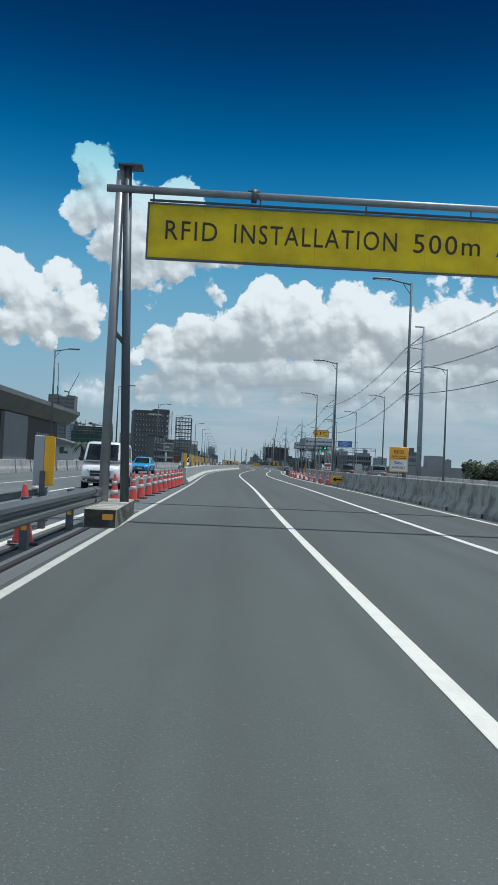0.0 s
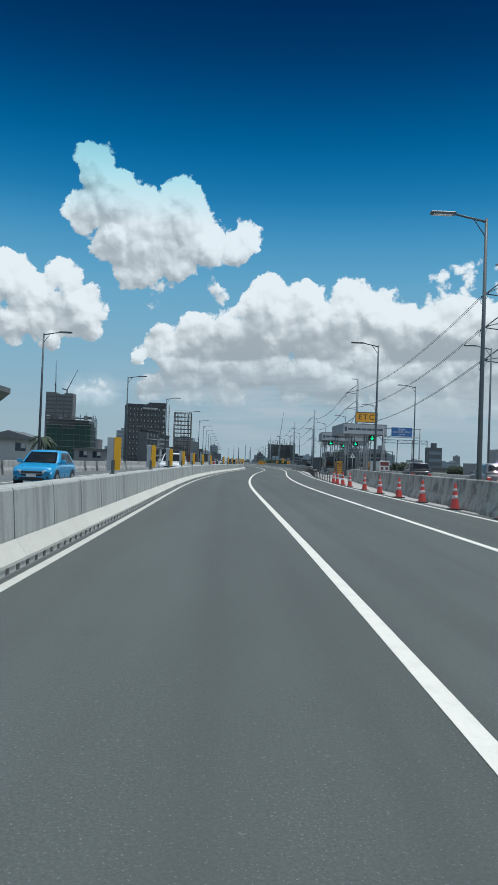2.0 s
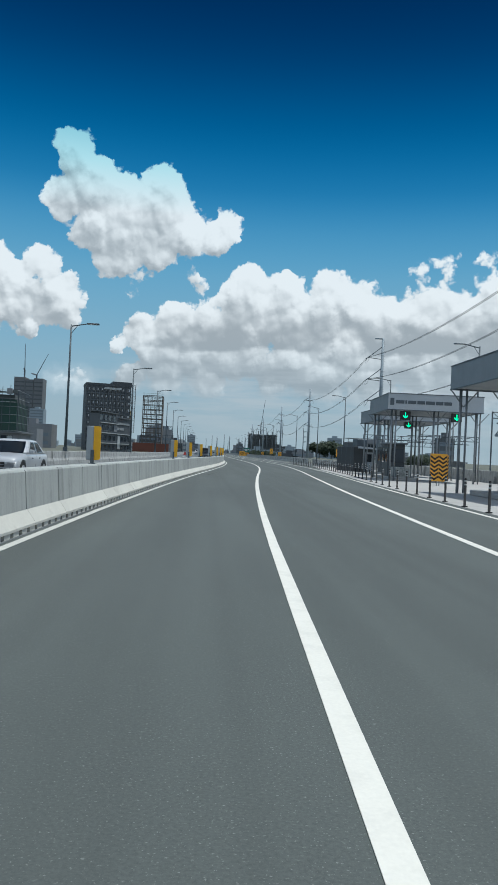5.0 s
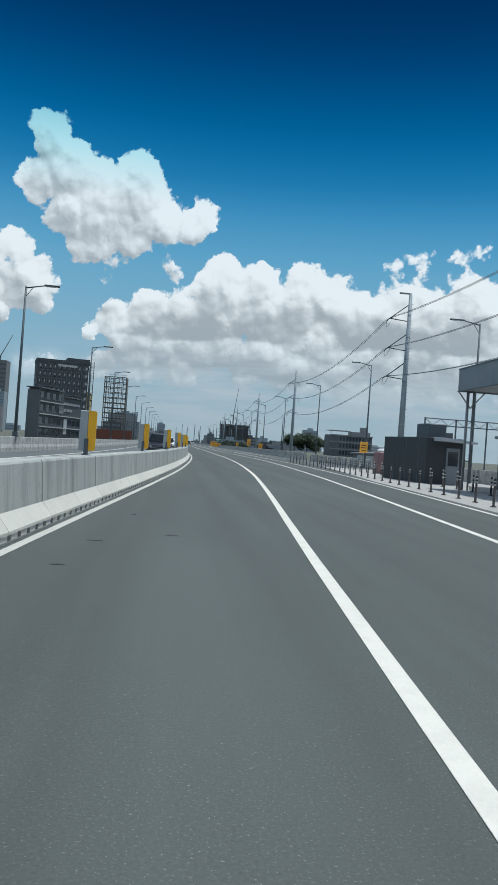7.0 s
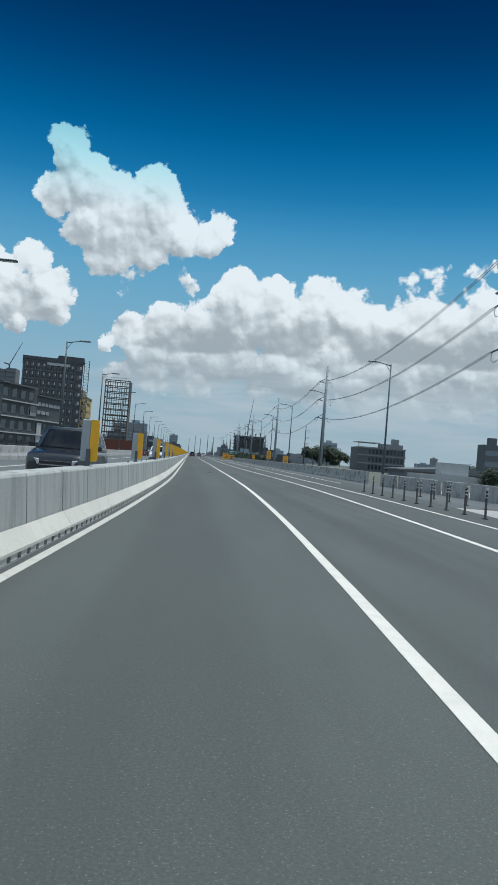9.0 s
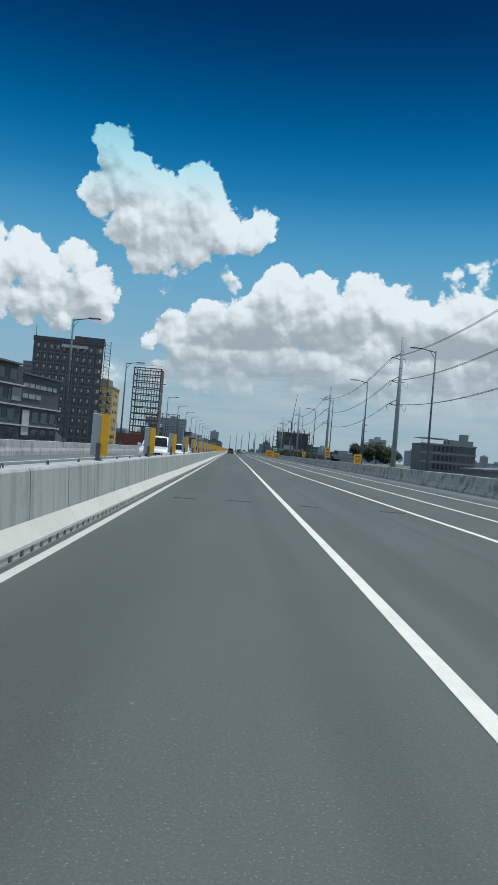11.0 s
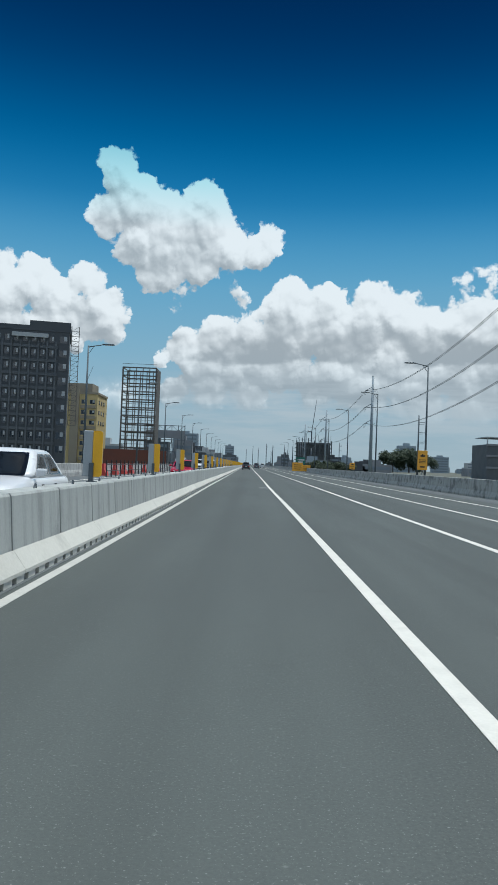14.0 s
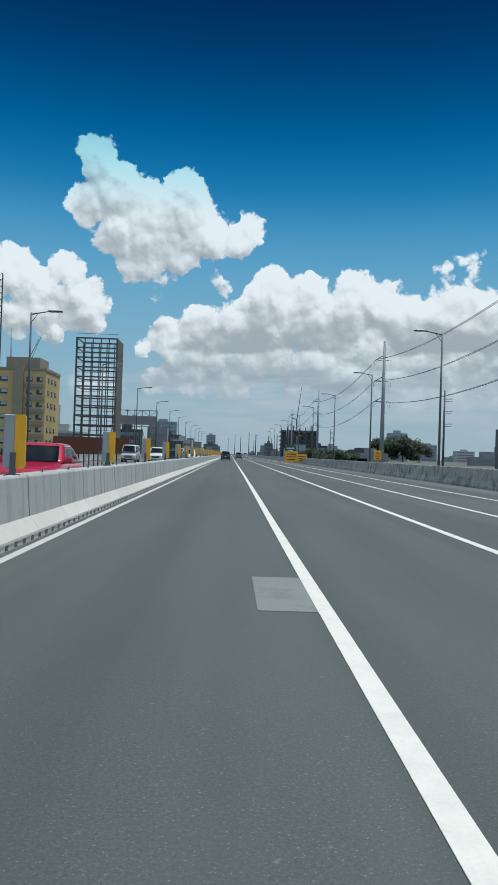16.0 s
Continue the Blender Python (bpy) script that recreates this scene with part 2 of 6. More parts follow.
def concrete(name, base, streak=0.4, dark=(0.05, 0.05, 0.048), blotch=0.3, amount=0.5):
    m, t, b = shader(name)
    p = position(t)
    big = noise_tex(t, p, 0.5, 4.0)
    grain = noise_tex(t, p, 25.0, 4.0, 0.7)
    runs = noise_tex(t, position(t, 3.0, 3.0, 0.25), 1.0, 5.0, 0.65)
    blots = noise_tex(t, p, 1.4, 6.0, 0.65)
    info = node(t, "ShaderNodeObjectInfo")
    c = mix(t, big, tuple(v * 0.85 for v in base), tuple(v * 1.12 for v in base))
    c = mix(t, 0.25, c, ramp(t, info.outputs["Random"], [(0, tuple(v * 0.7 for v in base)), (1, tuple(v * 1.25 for v in base))]))
    c = mix(t, math_node(t, "MULTIPLY", ramp(t, runs, [(0.48, (0, 0, 0)), (0.72, (1, 1, 1))]), streak), c, dark)
    c = mix(t, math_node(t, "MULTIPLY", ramp(t, blots, [(1 - amount, (0, 0, 0)), (1.12 - amount, (1, 1, 1))]), blotch), c, dark)
    c = mix(t, 0.2, c, ramp(t, grain, [(0.3, tuple(v * 0.6 for v in base)), (0.7, tuple(v * 1.3 for v in base))]))
    t.links.new(c, b.inputs["Base Color"])
    b.inputs["Roughness"].default_value = 0.9
    bump(t, b, grain, 0.35, 0.006)
    return m


def painted(name, base, rough=0.5, metal=0.0, wear=0.2, dirt=(0.06, 0.055, 0.05), scale=2.0):
    m, t, b = shader(name)
    p = position(t)
    big = noise_tex(t, p, scale, 5.0, 0.6)
    grain = noise_tex(t, p, scale * 15, 3.0, 0.6)
    c = mix(t, math_node(t, "MULTIPLY", ramp(t, big, [(0.45, (0, 0, 0)), (0.75, (1, 1, 1))]), wear), base, dirt)
    c = mix(t, 0.15, c, ramp(t, grain, [(0.3, tuple(v * 0.7 for v in base)), (0.7, tuple(min(1, v * 1.2) for v in base))]))
    t.links.new(c, b.inputs["Base Color"])
    r = node(t, "ShaderNodeMapRange")
    r.inputs["To Min"].default_value, r.inputs["To Max"].default_value = rough * 0.8, min(1, rough * 1.25)
    t.links.new(big, r.inputs["Value"])
    t.links.new(r.outputs[0], b.inputs["Roughness"])
    b.inputs["Metallic"].default_value = metal
    bump(t, b, grain, 0.08, 0.003)
    return m


def glowing(name, colour, strength):
    m, t, b = shader(name)
    b.inputs["Base Color"].default_value = (*colour, 1)
    b.inputs["Emission Color"].default_value = (*colour, 1)
    b.inputs["Emission Strength"].default_value = strength
    return m


def glassy(name, base, rough=0.06):
    m, t, b = shader(name)
    n = noise_tex(t, position(t), 0.6, 2.0)
    c = mix(t, n, tuple(v * 0.6 for v in base), tuple(v * 1.4 for v in base))
    t.links.new(c, b.inputs["Base Color"])
    b.inputs["Roughness"].default_value = rough
    b.inputs["Specular IOR Level"].default_value = 0.7
    return m


M_ASPHALT = asphalt("asphalt", (0.063, 0.0725, 0.067))
M_ASPHALT_OLD = asphalt("asphalt_worn", (0.095, 0.106, 0.107))
M_PLAZA = concrete("concrete_pavement", (0.36, 0.35, 0.33), 0.0, blotch=0.15)
M_EARTH = asphalt("earth", (0.09, 0.095, 0.07))
M_LINE = painted("road_paint_white", (0.66, 0.64, 0.57), 0.7, wear=0.25, dirt=(0.25, 0.25, 0.24), scale=3.0)
M_LINE_YELLOW = painted("road_paint_yellowed", (0.50, 0.495, 0.45), 0.7, wear=0.3, dirt=(0.25, 0.25, 0.24), scale=3.0)
M_JOINT = painted("tarred_joint", (0.02, 0.02, 0.02), 0.8)
M_MEDIAN = concrete("precast_concrete", (0.385, 0.40, 0.375), 0.65, (0.095, 0.10, 0.095), 0.3, 0.42)
# sloping toe, coloured paler and warmer than the barrier panels
M_TOE = concrete("warm_white_concrete", (0.55, 0.54, 0.48), 0.12, (0.2, 0.2, 0.18), 0.35, 0.40)
M_PARAPET = concrete("weathered_parapet_concrete", (0.42, 0.42, 0.40), 0.55, (0.08, 0.08, 0.075), 0.55, 0.5)
M_BARRIER_OLD = concrete("mouldy_barrier_concrete", (0.40, 0.405, 0.37), 0.6, (0.045, 0.048, 0.046), 0.78, 0.5)
M_GALV = painted("galvanised_steel", (0.26, 0.28, 0.29), 0.5, 0.45, 0.45, (0.13, 0.135, 0.14), 3.0)
M_STEEL_DARK = painted("dark_painted_and_shaded_steel", (0.09, 0.11, 0.125), 0.5, 0.3, 0.2)
M_POLE = painted("grey_painted_pole", (0.085, 0.108, 0.12), 0.6, 0.1, 0.15)
M_PYLON = painted("pale_steel_pole", (0.25, 0.30, 0.33), 0.65, 0.1, 0.3, (0.14, 0.16, 0.17), 0.8)
M_CABLE = painted("grey_cable", (0.13, 0.145, 0.15), 0.7, wear=0.1)
M_YELLOW = painted("traffic_yellow", (0.86, 0.44, 0.012), 0.5, wear=0.12, dirt=(0.35, 0.2, 0.03))
def backlit(name, base, share):
    """Sheeting through which part of the sunlight from behind shines in uneven patches."""
    m = painted(name, base, 0.35, wear=0.25, dirt=tuple(v * 0.6 for v in base), scale=0.9)
    t = m.node_tree
    trans, both = t.nodes.new("ShaderNodeBsdfTranslucent"), t.nodes.new("ShaderNodeMixShader")
    patchy = ramp(t, noise_tex(t, position(t, 1.0, 1.0, 1.6), 1.1, 4.0, 0.6), [(0.35, tuple(v * 0.8 for v in base)), (0.65, tuple(min(1, v * 1.15) for v in base))])
    t.links.new(patchy, trans.inputs["Color"])
    both.inputs[0].default_value = share
    t.links.new(t.nodes["Principled BSDF"].outputs[0], both.inputs[1])
    t.links.new(trans.outputs[0], both.inputs[2])
    t.links.new(both.outputs[0], t.nodes["Material Output"].inputs["Surface"])
    return m


M_SIGN_BOARD = backlit("gantry_sign_sheeting", (0.90, 0.74, 0.06), 0.7)
M_ORANGE_SIGN = painted("sign_sheeting_orange", (0.80, 0.38, 0.03), 0.4, wear=0.12, dirt=(0.4, 0.2, 0.03))
M_SIGN_WHITE = painted("sign_sheeting_white", (0.62, 0.64, 0.64), 0.4, wear=0.1)
M_SIGN_BLUE = painted("sign_sheeting_blue", (0.03, 0.13, 0.36), 0.4, wear=0.1)
M_SIGN_GREEN = painted("sign_sheeting_green", (0.02, 0.16, 0.12), 0.4, wear=0.1)
M_BLACK = painted("black_plastic", (0.018, 0.018, 0.02), 0.5, wear=0.15, dirt=(0.08, 0.08, 0.08))
M_LETTER = painted("black_lettering", (0.014, 0.014, 0.014), 0.5, wear=0.0)
M_CONE = painted("red_cone_plastic", (0.56, 0.062, 0.05), 0.5, wear=0.25, dirt=(0.3, 0.05, 0.03), scale=6.0)
M_BAND = painted("reflective_band", (0.55, 0.53, 0.52), 0.35, wear=0.35, dirt=(0.3, 0.12, 0.08), scale=8.0)
M_PANEL_GREY = painted("panel_back_grey", (0.36, 0.39, 0.40), 0.5, 0.2, 0.1)


# ---- mesh helpers ----
def empty(name, m, label="", category="", group="", kind=""):
    ob = new(name)
    ob.empty_display_size = 0.2
    ob.matrix_basis = m
    return tagged(ob, label, category, group, kind)


def mesh_of(name, bm, material):
    me = bpy.data.meshes.new(name)
    bm.normal_update()
    bm.to_mesh(me)
    bm.free()
    for m in material if isinstance(material, (list, tuple)) else (material,):
        me.materials.append(m)
    return me


def part(name, bm, material, parent=None, label="", m=None):
    ob = new(name, bm if isinstance(bm, bpy.types.Mesh) else mesh_of(name, bm, material))
    ob.parent = parent
    if m is not None:
        ob.matrix_basis = m
    if label:
        ob["label"] = label
    return ob


def box(bm, x0, x1, y0, y1, z0, z1, m=None, mat=0):
    v = [bm.verts.new(p if m is None else m @ Vector(p)) for p in ((x0, y0, z0), (x1, y0, z0), (x1, y1, z0), (x0, y1, z0), (x0, y0, z1), (x1, y0, z1), (x1, y1, z1), (x0, y1, z1))]
    for q in ((0, 3, 2, 1), (4, 5, 6, 7), (0, 1, 5, 4), (1, 2, 6, 5), (2, 3, 7, 6), (3, 0, 4, 7)):
        bm.faces.new([v[i] for i in q]).material_index = mat
    return bm


def boxes(*rows):
    bm = bmesh.new()
    for row in rows:
        box(bm, *row)
    return bm


def bevelled(bm, width, segments=1):
    bmesh.ops.bevel(bm, geom=bm.edges[:], offset=width, segments=segments, affect="EDGES", profile=0.5)
    return bm


def rod(bm, a, b, r0, r1=None, sides=8, caps=True):
    a, b = Vector(a), Vector(b)
    r1 = r0 if r1 is None else r1
    q = (b - a).to_track_quat("Z", "Y")
    rings = []
    for p, r in ((a, r0), (b, r1)):
        rings.append([bm.verts.new(p + q @ Vector((r * math.cos(k * math.tau / sides), r * math.sin(k * math.tau / sides), 0))) for k in range(sides)])
    for k in range(sides):
        f = bm.faces.new((rings[0][k], rings[0][(k + 1) % sides], rings[1][(k + 1) % sides], rings[1][k]))
        f.smooth = sides > 6
    if caps:
        bm.faces.new(rings[0][::-1])
        bm.faces.new(rings[1])
    return bm


def rods(*rows, sides=8):
    bm = bmesh.new()
    for row in rows:
        rod(bm, *row, sides=sides)
    return bm


def lathe(profile, sides=16):
    """Profile of (radius, height), bottom to top."""
    bm = bmesh.new()
    rings = [[bm.verts.new((r * math.cos(k * math.tau / sides), r * math.sin(k * math.tau / sides), z)) for k in range(sides)] for r, z in profile]
    for a, b in zip(rings, rings[1:]):
        for k in range(sides):
            bm.faces.new((a[k], a[(k + 1) % sides], b[(k + 1) % sides], b[k])).smooth = True
    bm.faces.new(rings[0][::-1])
    bm.faces.new(rings[-1])
    return bm


def prism(outline, y0, y1):
    """Outline of (x, z), counter-clockwise seen from -y, drawn out along y."""
    bm = bmesh.new()
    a = [bm.verts.new((x, y0, z)) for x, z in outline]
    b = [bm.verts.new((x, y1, z)) for x, z in outline]
    n = len(outline)
    for k in range(n):
        bm.faces.new((a[k], a[(k + 1) % n], b[(k + 1) % n], b[k]))
    bm.faces.new(a[::-1])
    bm.faces.new(b)
    bmesh.ops.recalc_face_normals(bm, faces=bm.faces)
    return bm


def text_mesh(body, size, depth=0.004, stretch=1.0, spacing=1.0):
    """Flat letters in the x-z plane that face -y, centred on the origin."""
    cu = bpy.data.curves.new("lettering", "FONT")
    cu.body, cu.size, cu.align_x, cu.align_y, cu.extrude, cu.resolution_u, cu.space_character = body, size, "CENTER", "CENTER", depth, 3, spacing
    ob = bpy.data.objects.new("lettering", cu)
    scene.collection.objects.link(ob)
    me = bpy.data.meshes.new_from_object(ob.evaluated_get(bpy.context.evaluated_depsgraph_get()))
    bpy.data.objects.remove(ob)
    me.transform(Matrix.Rotation(math.pi / 2, 4, "X") @ Matrix.Diagonal((stretch, 1, 1, 1)))
    return me


def tube(points, r, sides=5):
    """One continuous thin tube through the points."""
    bm, rings = bmesh.new(), []
    for k, p in enumerate(points):
        way = (points[min(k + 1, len(points) - 1)] - points[max(k - 1, 0)]).to_track_quat("Z", "Y")
        rings.append([bm.verts.new(p + way @ Vector((r * math.cos(s * math.tau / sides), r * math.sin(s * math.tau / sides), 0))) for s in range(sides)])
    for a, b in zip(rings, rings[1:]):
        for s in range(sides):
            bm.faces.new((a[s], a[(s + 1) % sides], b[(s + 1) % sides], b[s])).smooth = True
    bm.faces.new(rings[0][::-1])
    bm.faces.new(rings[-1])
    return bm


# ---- the road's course ----
COURSE = [(-60, -9.5), (10, -9.49), (25, -9.43), (37, -9.22), (40, -9.2), (46, -9.2), (56, -9.2), (66, -9.18), (70, -9.22), (75, -9.22), (85, -9.15), (100, -8.6), (116, -7.83), (130, -6.92), (139, -6.28), (150, -5.4), (157, -4.78), (160, -4.56), (177, -3.57), (195, -2.95), (205, -2.76), (214, -2.71), (222, -2.72), (235, -2.68), (240, -2.68), (280, -2.6), (307, -2.67), (330, -2.62), (3000, -2.62)]


def edge_x(y):
    """x of the line at the median's side of the lane at y, eased between the stations."""
    ys, xs = [p[0] for p in COURSE], [p[1] for p in COURSE]
    return float(sum(np.interp(y + d, ys, xs) for d in (-10, -5, 0, 5, 10)) / 5)


def heading(y):
    return -math.degrees(math.atan2(edge_x(y + 2) - edge_x(y - 2), 4.0))


def along(y, offset, z=0.0):
    """Pose on the course: offset metres to the right of the edge line."""
    return pose(edge_x(y) + offset, y, z, 0, 0, heading(y))


def stations(y0, y1):
    ys, y = [], y0
    while y < y1:
        ys.append(y)
        y += 2.5 if y < 330 else 40
    return ys + [y1]


def strip(y0, y1, left, right, z, lift=0.0):
    """A sheet along the course between two offsets, which may be functions of y."""
    bm = bmesh.new()
    rows = []
    for y in stations(y0, y1):
        a = left(y) if callable(left) else left
        b = right(y) if callable(right) else right
        rows.append((bm.verts.new((edge_x(y) + a, y, z)), bm.verts.new((edge_x(y) + b, y, z))))
    for (a, b), (c, d) in zip(rows, rows[1:]):
        bm.faces.new((a, b, d, c))
    if lift:
        got = bmesh.ops.extrude_face_region(bm, geom=bm.faces[:])
        bmesh.ops.translate(bm, vec=(0, 0, -lift), verts=[v for v in got["geom"] if isinstance(v, bmesh.types.BMVert)])
        bmesh.ops.recalc_face_normals(bm, faces=bm.faces)
    return bm


def setting(name, bm, material, label="", category=""):
    return tagged(part(name, bm, material), label, category, kind="structure")


far = 2600
ground = bmesh.new()
box(ground, -2500, 2500, -300, 4500, -1.0, -0.25)
setting("ground", ground, M_EARTH, "flat built-up ground reaching the horizon", "ground")
setting("road", strip(-40, far, -0.136, lambda y: 9.9 + 3.6 * float(np.interp(y, (170, 225), (0, 1))), 0.0, 0.2), M_ASPHALT, "dark grey asphalt expressway carriageway", "road")
setting("road_opposite", strip(-40, far, -10.6, -1.0, 0.0, 0.2), M_ASPHALT_OLD, "worn asphalt carriageway of oncoming traffic", "road")
setting("median_strip", strip(-40, far, -0.996, -0.14, 0.003, 0.2), M_ASPHALT_OLD, "worn grey gutter strip under the median barrier", "ground")
setting("pavement", strip(-40, 228, lambda y: 9.91 + 3.6 * float(np.interp(y, (170, 225), (0, 1))), 27.0, -0.012, 0.2), M_PLAZA, "pale concrete pavement of the toll ramp", "pavement")


def line(y0, y1, offset, width, material=M_LINE, name="lane_line"):
    return setting(name, strip(y0, y1, offset - width / 2, offset + width / 2, 0.006, 0.004), material, "continuous white lane line", "road marking")


line(-40, far, 0.0, 0.125, M_LINE_YELLOW, "edge_line")
line(-40, far, 3.535, 0.145)


def second_line(y):
    return float(np.interp(y, (60, 100, 135, 165, 211, 222, 232, 245, 256, 264, 290, 310), (6.84, 6.9, 7.13, 7.12, 7.35, 7.27, 7.05, 6.85, 6.65, 6.55, 6.6, 6.7)))


setting("lane_line", strip(-40, far, lambda y: second_line(y) - 0.08, lambda y: second_line(y) + 0.08, 0.006, 0.004), M_LINE, "continuous white lane line", "road marking")
line(222, far, 9.35, 0.15)
line(226, far, 12.1, 0.15, name="edge_line")
line(-40, 225, 9.45, 0.15, M_LINE, "edge_line")
line(-40, far, -4.4, 0.15)
line(-40, far, -7.8, 0.15)
line(-40, far, -1.15, 0.15, M_LINE, "edge_line")

# dark transverse expansion joints and the cover set into the lane
for y, a, b in ((23.6, -1.0, 9.8), (226.0, 0.6, 1.2), (226.6, 1.9, 2.6), (226.7, 3.9, 4.4), (227.2, 6.2, 6.9)):
    setting("expansion_joint", strip(y, y + (0.22 if y < 100 else 0.07), a, b, 0.009, 0.006), M_JOINT, "dark rubber expansion joint across the asphalt", "road joint")
setting("road_patch", boxes((0.28, 0.82, 304.85, 306.7, -0.02, 0.005)), concrete("patch_concrete", (0.19, 0.20, 0.19), 0.0, blotch=0.3), "pale rectangular concrete patch beside the lane line", "road patch")
for x, y in ((-9.85, 20.2),):
    setting("paint_mark", boxes((x, x + 0.5, y, y + 0.1, -0.01, 0.006)), M_LINE, "short worn white paint mark on the asphalt", "road marking")

for x, y, w in ((-5.49, 140.6, 0.2), (-5.64, 138.6, 0.15), (-4.51, 141.6, 0.2), (-5.12, 144.3, 0.08), (1.4, 190.3, 0.14)):
    setting("tar_scrap", boxes((x, x + w, y, y + 0.03, -0.01, 0.005)), M_JOINT, "small dark scrap of tar on the asphalt", "road debris")


# ---- barriers ----
def piece_row(parent, name, mesh, y0, y1, length, offset, z=0.0, limit=300):
    """Alike pieces end to end along the course, each an object on one shared mesh."""
    count, y = 0, y0
    while y + length <= y1 and count < limit:
        mid = y + length / 2
        part(name, mesh, None, parent, m=along(mid, offset(mid) if callable(offset) else offset, z))
        y += length
        count += 1
    return y


def far_row(parent, name, profile, material, y0, y1, offset):
    """The far continuation of a barrier as one joined piece."""
    bm = bmesh.new()
    a = [bm.verts.new((edge_x(y0) + offset + x, y0, z)) for x, z in profile]
    b = [bm.verts.new((edge_x(y1) + offset + x, y1, z)) for x, z in profile]
    n = len(profile)
    for k in range(n):
        bm.faces.new((a[k], a[(k + 1) % n], b[(k + 1) % n], b[k]))
    bm.faces.new(a[::-1])
    bmesh.ops.recalc_face_normals(bm, faces=bm.faces)
    return tagged(part(name, bm, material, parent), kind="stuff")


SEG = 2.15
median = empty("median_barrier", pose(0, 0, 0), "grey precast concrete median barrier with warm white toe", "barrier", kind="structure")
panel_profile = [(-0.80, 0.004), (-0.345, 0.004), (-0.325, 0.28), (-0.37, 0.90), (-0.39, 0.93), (-0.73, 0.93), (-0.75, 0.90), (-0.82, 0.28)]
wall_piece = mesh_of("barrier_panel", prism(panel_profile, -SEG / 2 + 0.02, SEG / 2 - 0.02), M_MEDIAN)
toe = bmesh.new()
for k in range(5):  # feet between the drain slots, under one sloping slab
    y = -SEG / 2 + 0.01 + k * 0.43
    box(toe, -0.34, -0.185, y + 0.15, y + 0.425, 0.0, 0.082)
slab_ends = [[toe.verts.new((x, y, z)) for x, z in ((-0.335, 0.08), (-0.172, 0.08), (-0.172, 0.12), (-0.315, 0.32))] for y in (-SEG / 2 + 0.003, SEG / 2 - 0.003)]
for k in range(4):
    toe.faces.new((slab_ends[0][k], slab_ends[0][(k + 1) % 4], slab_ends[1][(k + 1) % 4], slab_ends[1][k]))
toe.faces.new(slab_ends[0][::-1])
toe.faces.new(slab_ends[1])
bmesh.ops.recalc_face_normals(toe, faces=toe.faces)
toe_piece = mesh_of("barrier_toe", toe, M_TOE)
loop_bm = bmesh.new()
for k in range(6):
    a0, a1 = math.pi * k / 6, math.pi * (k + 1) / 6
    rod(loop_bm, (-0.56, 0.05 * math.cos(a0), 0.93 + 0.06 * math.sin(a0)), (-0.56, 0.05 * math.cos(a1), 0.93 + 0.06 * math.sin(a1)), 0.01, sides=4)
loop_piece = mesh_of("lifting_loop", loop_bm, M_STEEL_DARK)
end_near = 45.4
end_far = piece_row(median, "barrier_panel", wall_piece, end_near, 470, SEG, 0.0)
piece_row(median, "barrier_toe", toe_piece, end_near, 470, SEG, 0.0)
piece_row(median, "lifting_loop", loop_piece, 190, 330, SEG, 0.0)
far_row(median, "barrier_run", panel_profile, M_MEDIAN, end_far, far, 0.0)
far_row(median, "toe_run", [(-0.335, 0.0), (-0.172, 0.0), (-0.172, 0.115), (-0.315, 0.30)], M_TOE, end_far, far, 0.0)


def left_edge(y):
    return float(np.interp(y, (30, 64, 94, 122), (-12.9, -12.3, -11.4, -10.3)))


parapet = empty("parapet_wall", pose(0, 0, 0), "weathered pale concrete parapet along the oncoming carriageway", "parapet", kind="structure")
para_profile = [(-0.30, -0.2), (0.0, -0.2), (-0.02, 0.25), (-0.08, 0.45), (-0.10, 0.88), (-0.12, 0.9), (-0.26, 0.9), (-0.28, 0.88)]
para_piece = mesh_of("parapet_segment", prism(para_profile, -1.985, 1.985), M_PARAPET)
para_end = piece_row(parapet, "parapet_segment", para_piece, -30, 480, 4.0, left_edge)
far_row(parapet, "parapet_run", para_profile, M_PARAPET, para_end, far, -10.3)
setting("road_shoulder", strip(-40, 130, lambda y: left_edge(y) - 0.4, -10.605, -0.004, 0.2), M_ASPHALT_OLD, "worn asphalt shoulder beside the parapet", "road")

barrier_profile = [(0.0, -0.2), (0.45, -0.2), (0.45, 1.0), (0.43, 1.03), (0.20, 1.03), (0.18, 1.0), (0.12, 0.38), (0.0, 0.12)]
barrier_piece = mesh_of("barrier_segment", prism(barrier_profile, -1.99, 1.99), M_BARRIER_OLD)
M_MOULD = concrete("black_moulded_concrete", (0.36, 0.365, 0.335), 0.7, (0.045, 0.048, 0.044), 0.75, 0.52)
mould_piece = mesh_of("barrier_segment", prism(barrier_profile, -1.99, 1.99), M_MOULD)
ramp_barrier = empty("ramp_barrier", pose(0, 0, 0), "mould-streaked concrete barrier between carriageway and toll ramp", "barrier", kind="structure")
piece_row(ramp_barrier, "barrier_segment", mould_piece, -30, 58, 4.0, 9.95)
piece_row(ramp_barrier, "barrier_segment", mould_piece, 58, 113, 4.0, lambda y: float(np.interp(y, (58, 70, 105, 114), (9.95, 10.6, 12.4, 12.6))))
for y in np.arange(0.0, 56.0, 3.9):
    part("drain_slot", boxes((-0.012, 0.2, -0.11, 0.11, 0.0, 0.13)), M_JOINT, ramp_barrier, m=along(float(y), 9.95, 0.0))
outer_barrier = empty("outer_barrier", pose(0, 0, 0), "low stained concrete barrier on the outer side of the expressway", "barrier", kind="structure")
outer_end = piece_row(outer_barrier, "barrier_segment", barrier_piece, 232, 520, 4.0, 15.2)
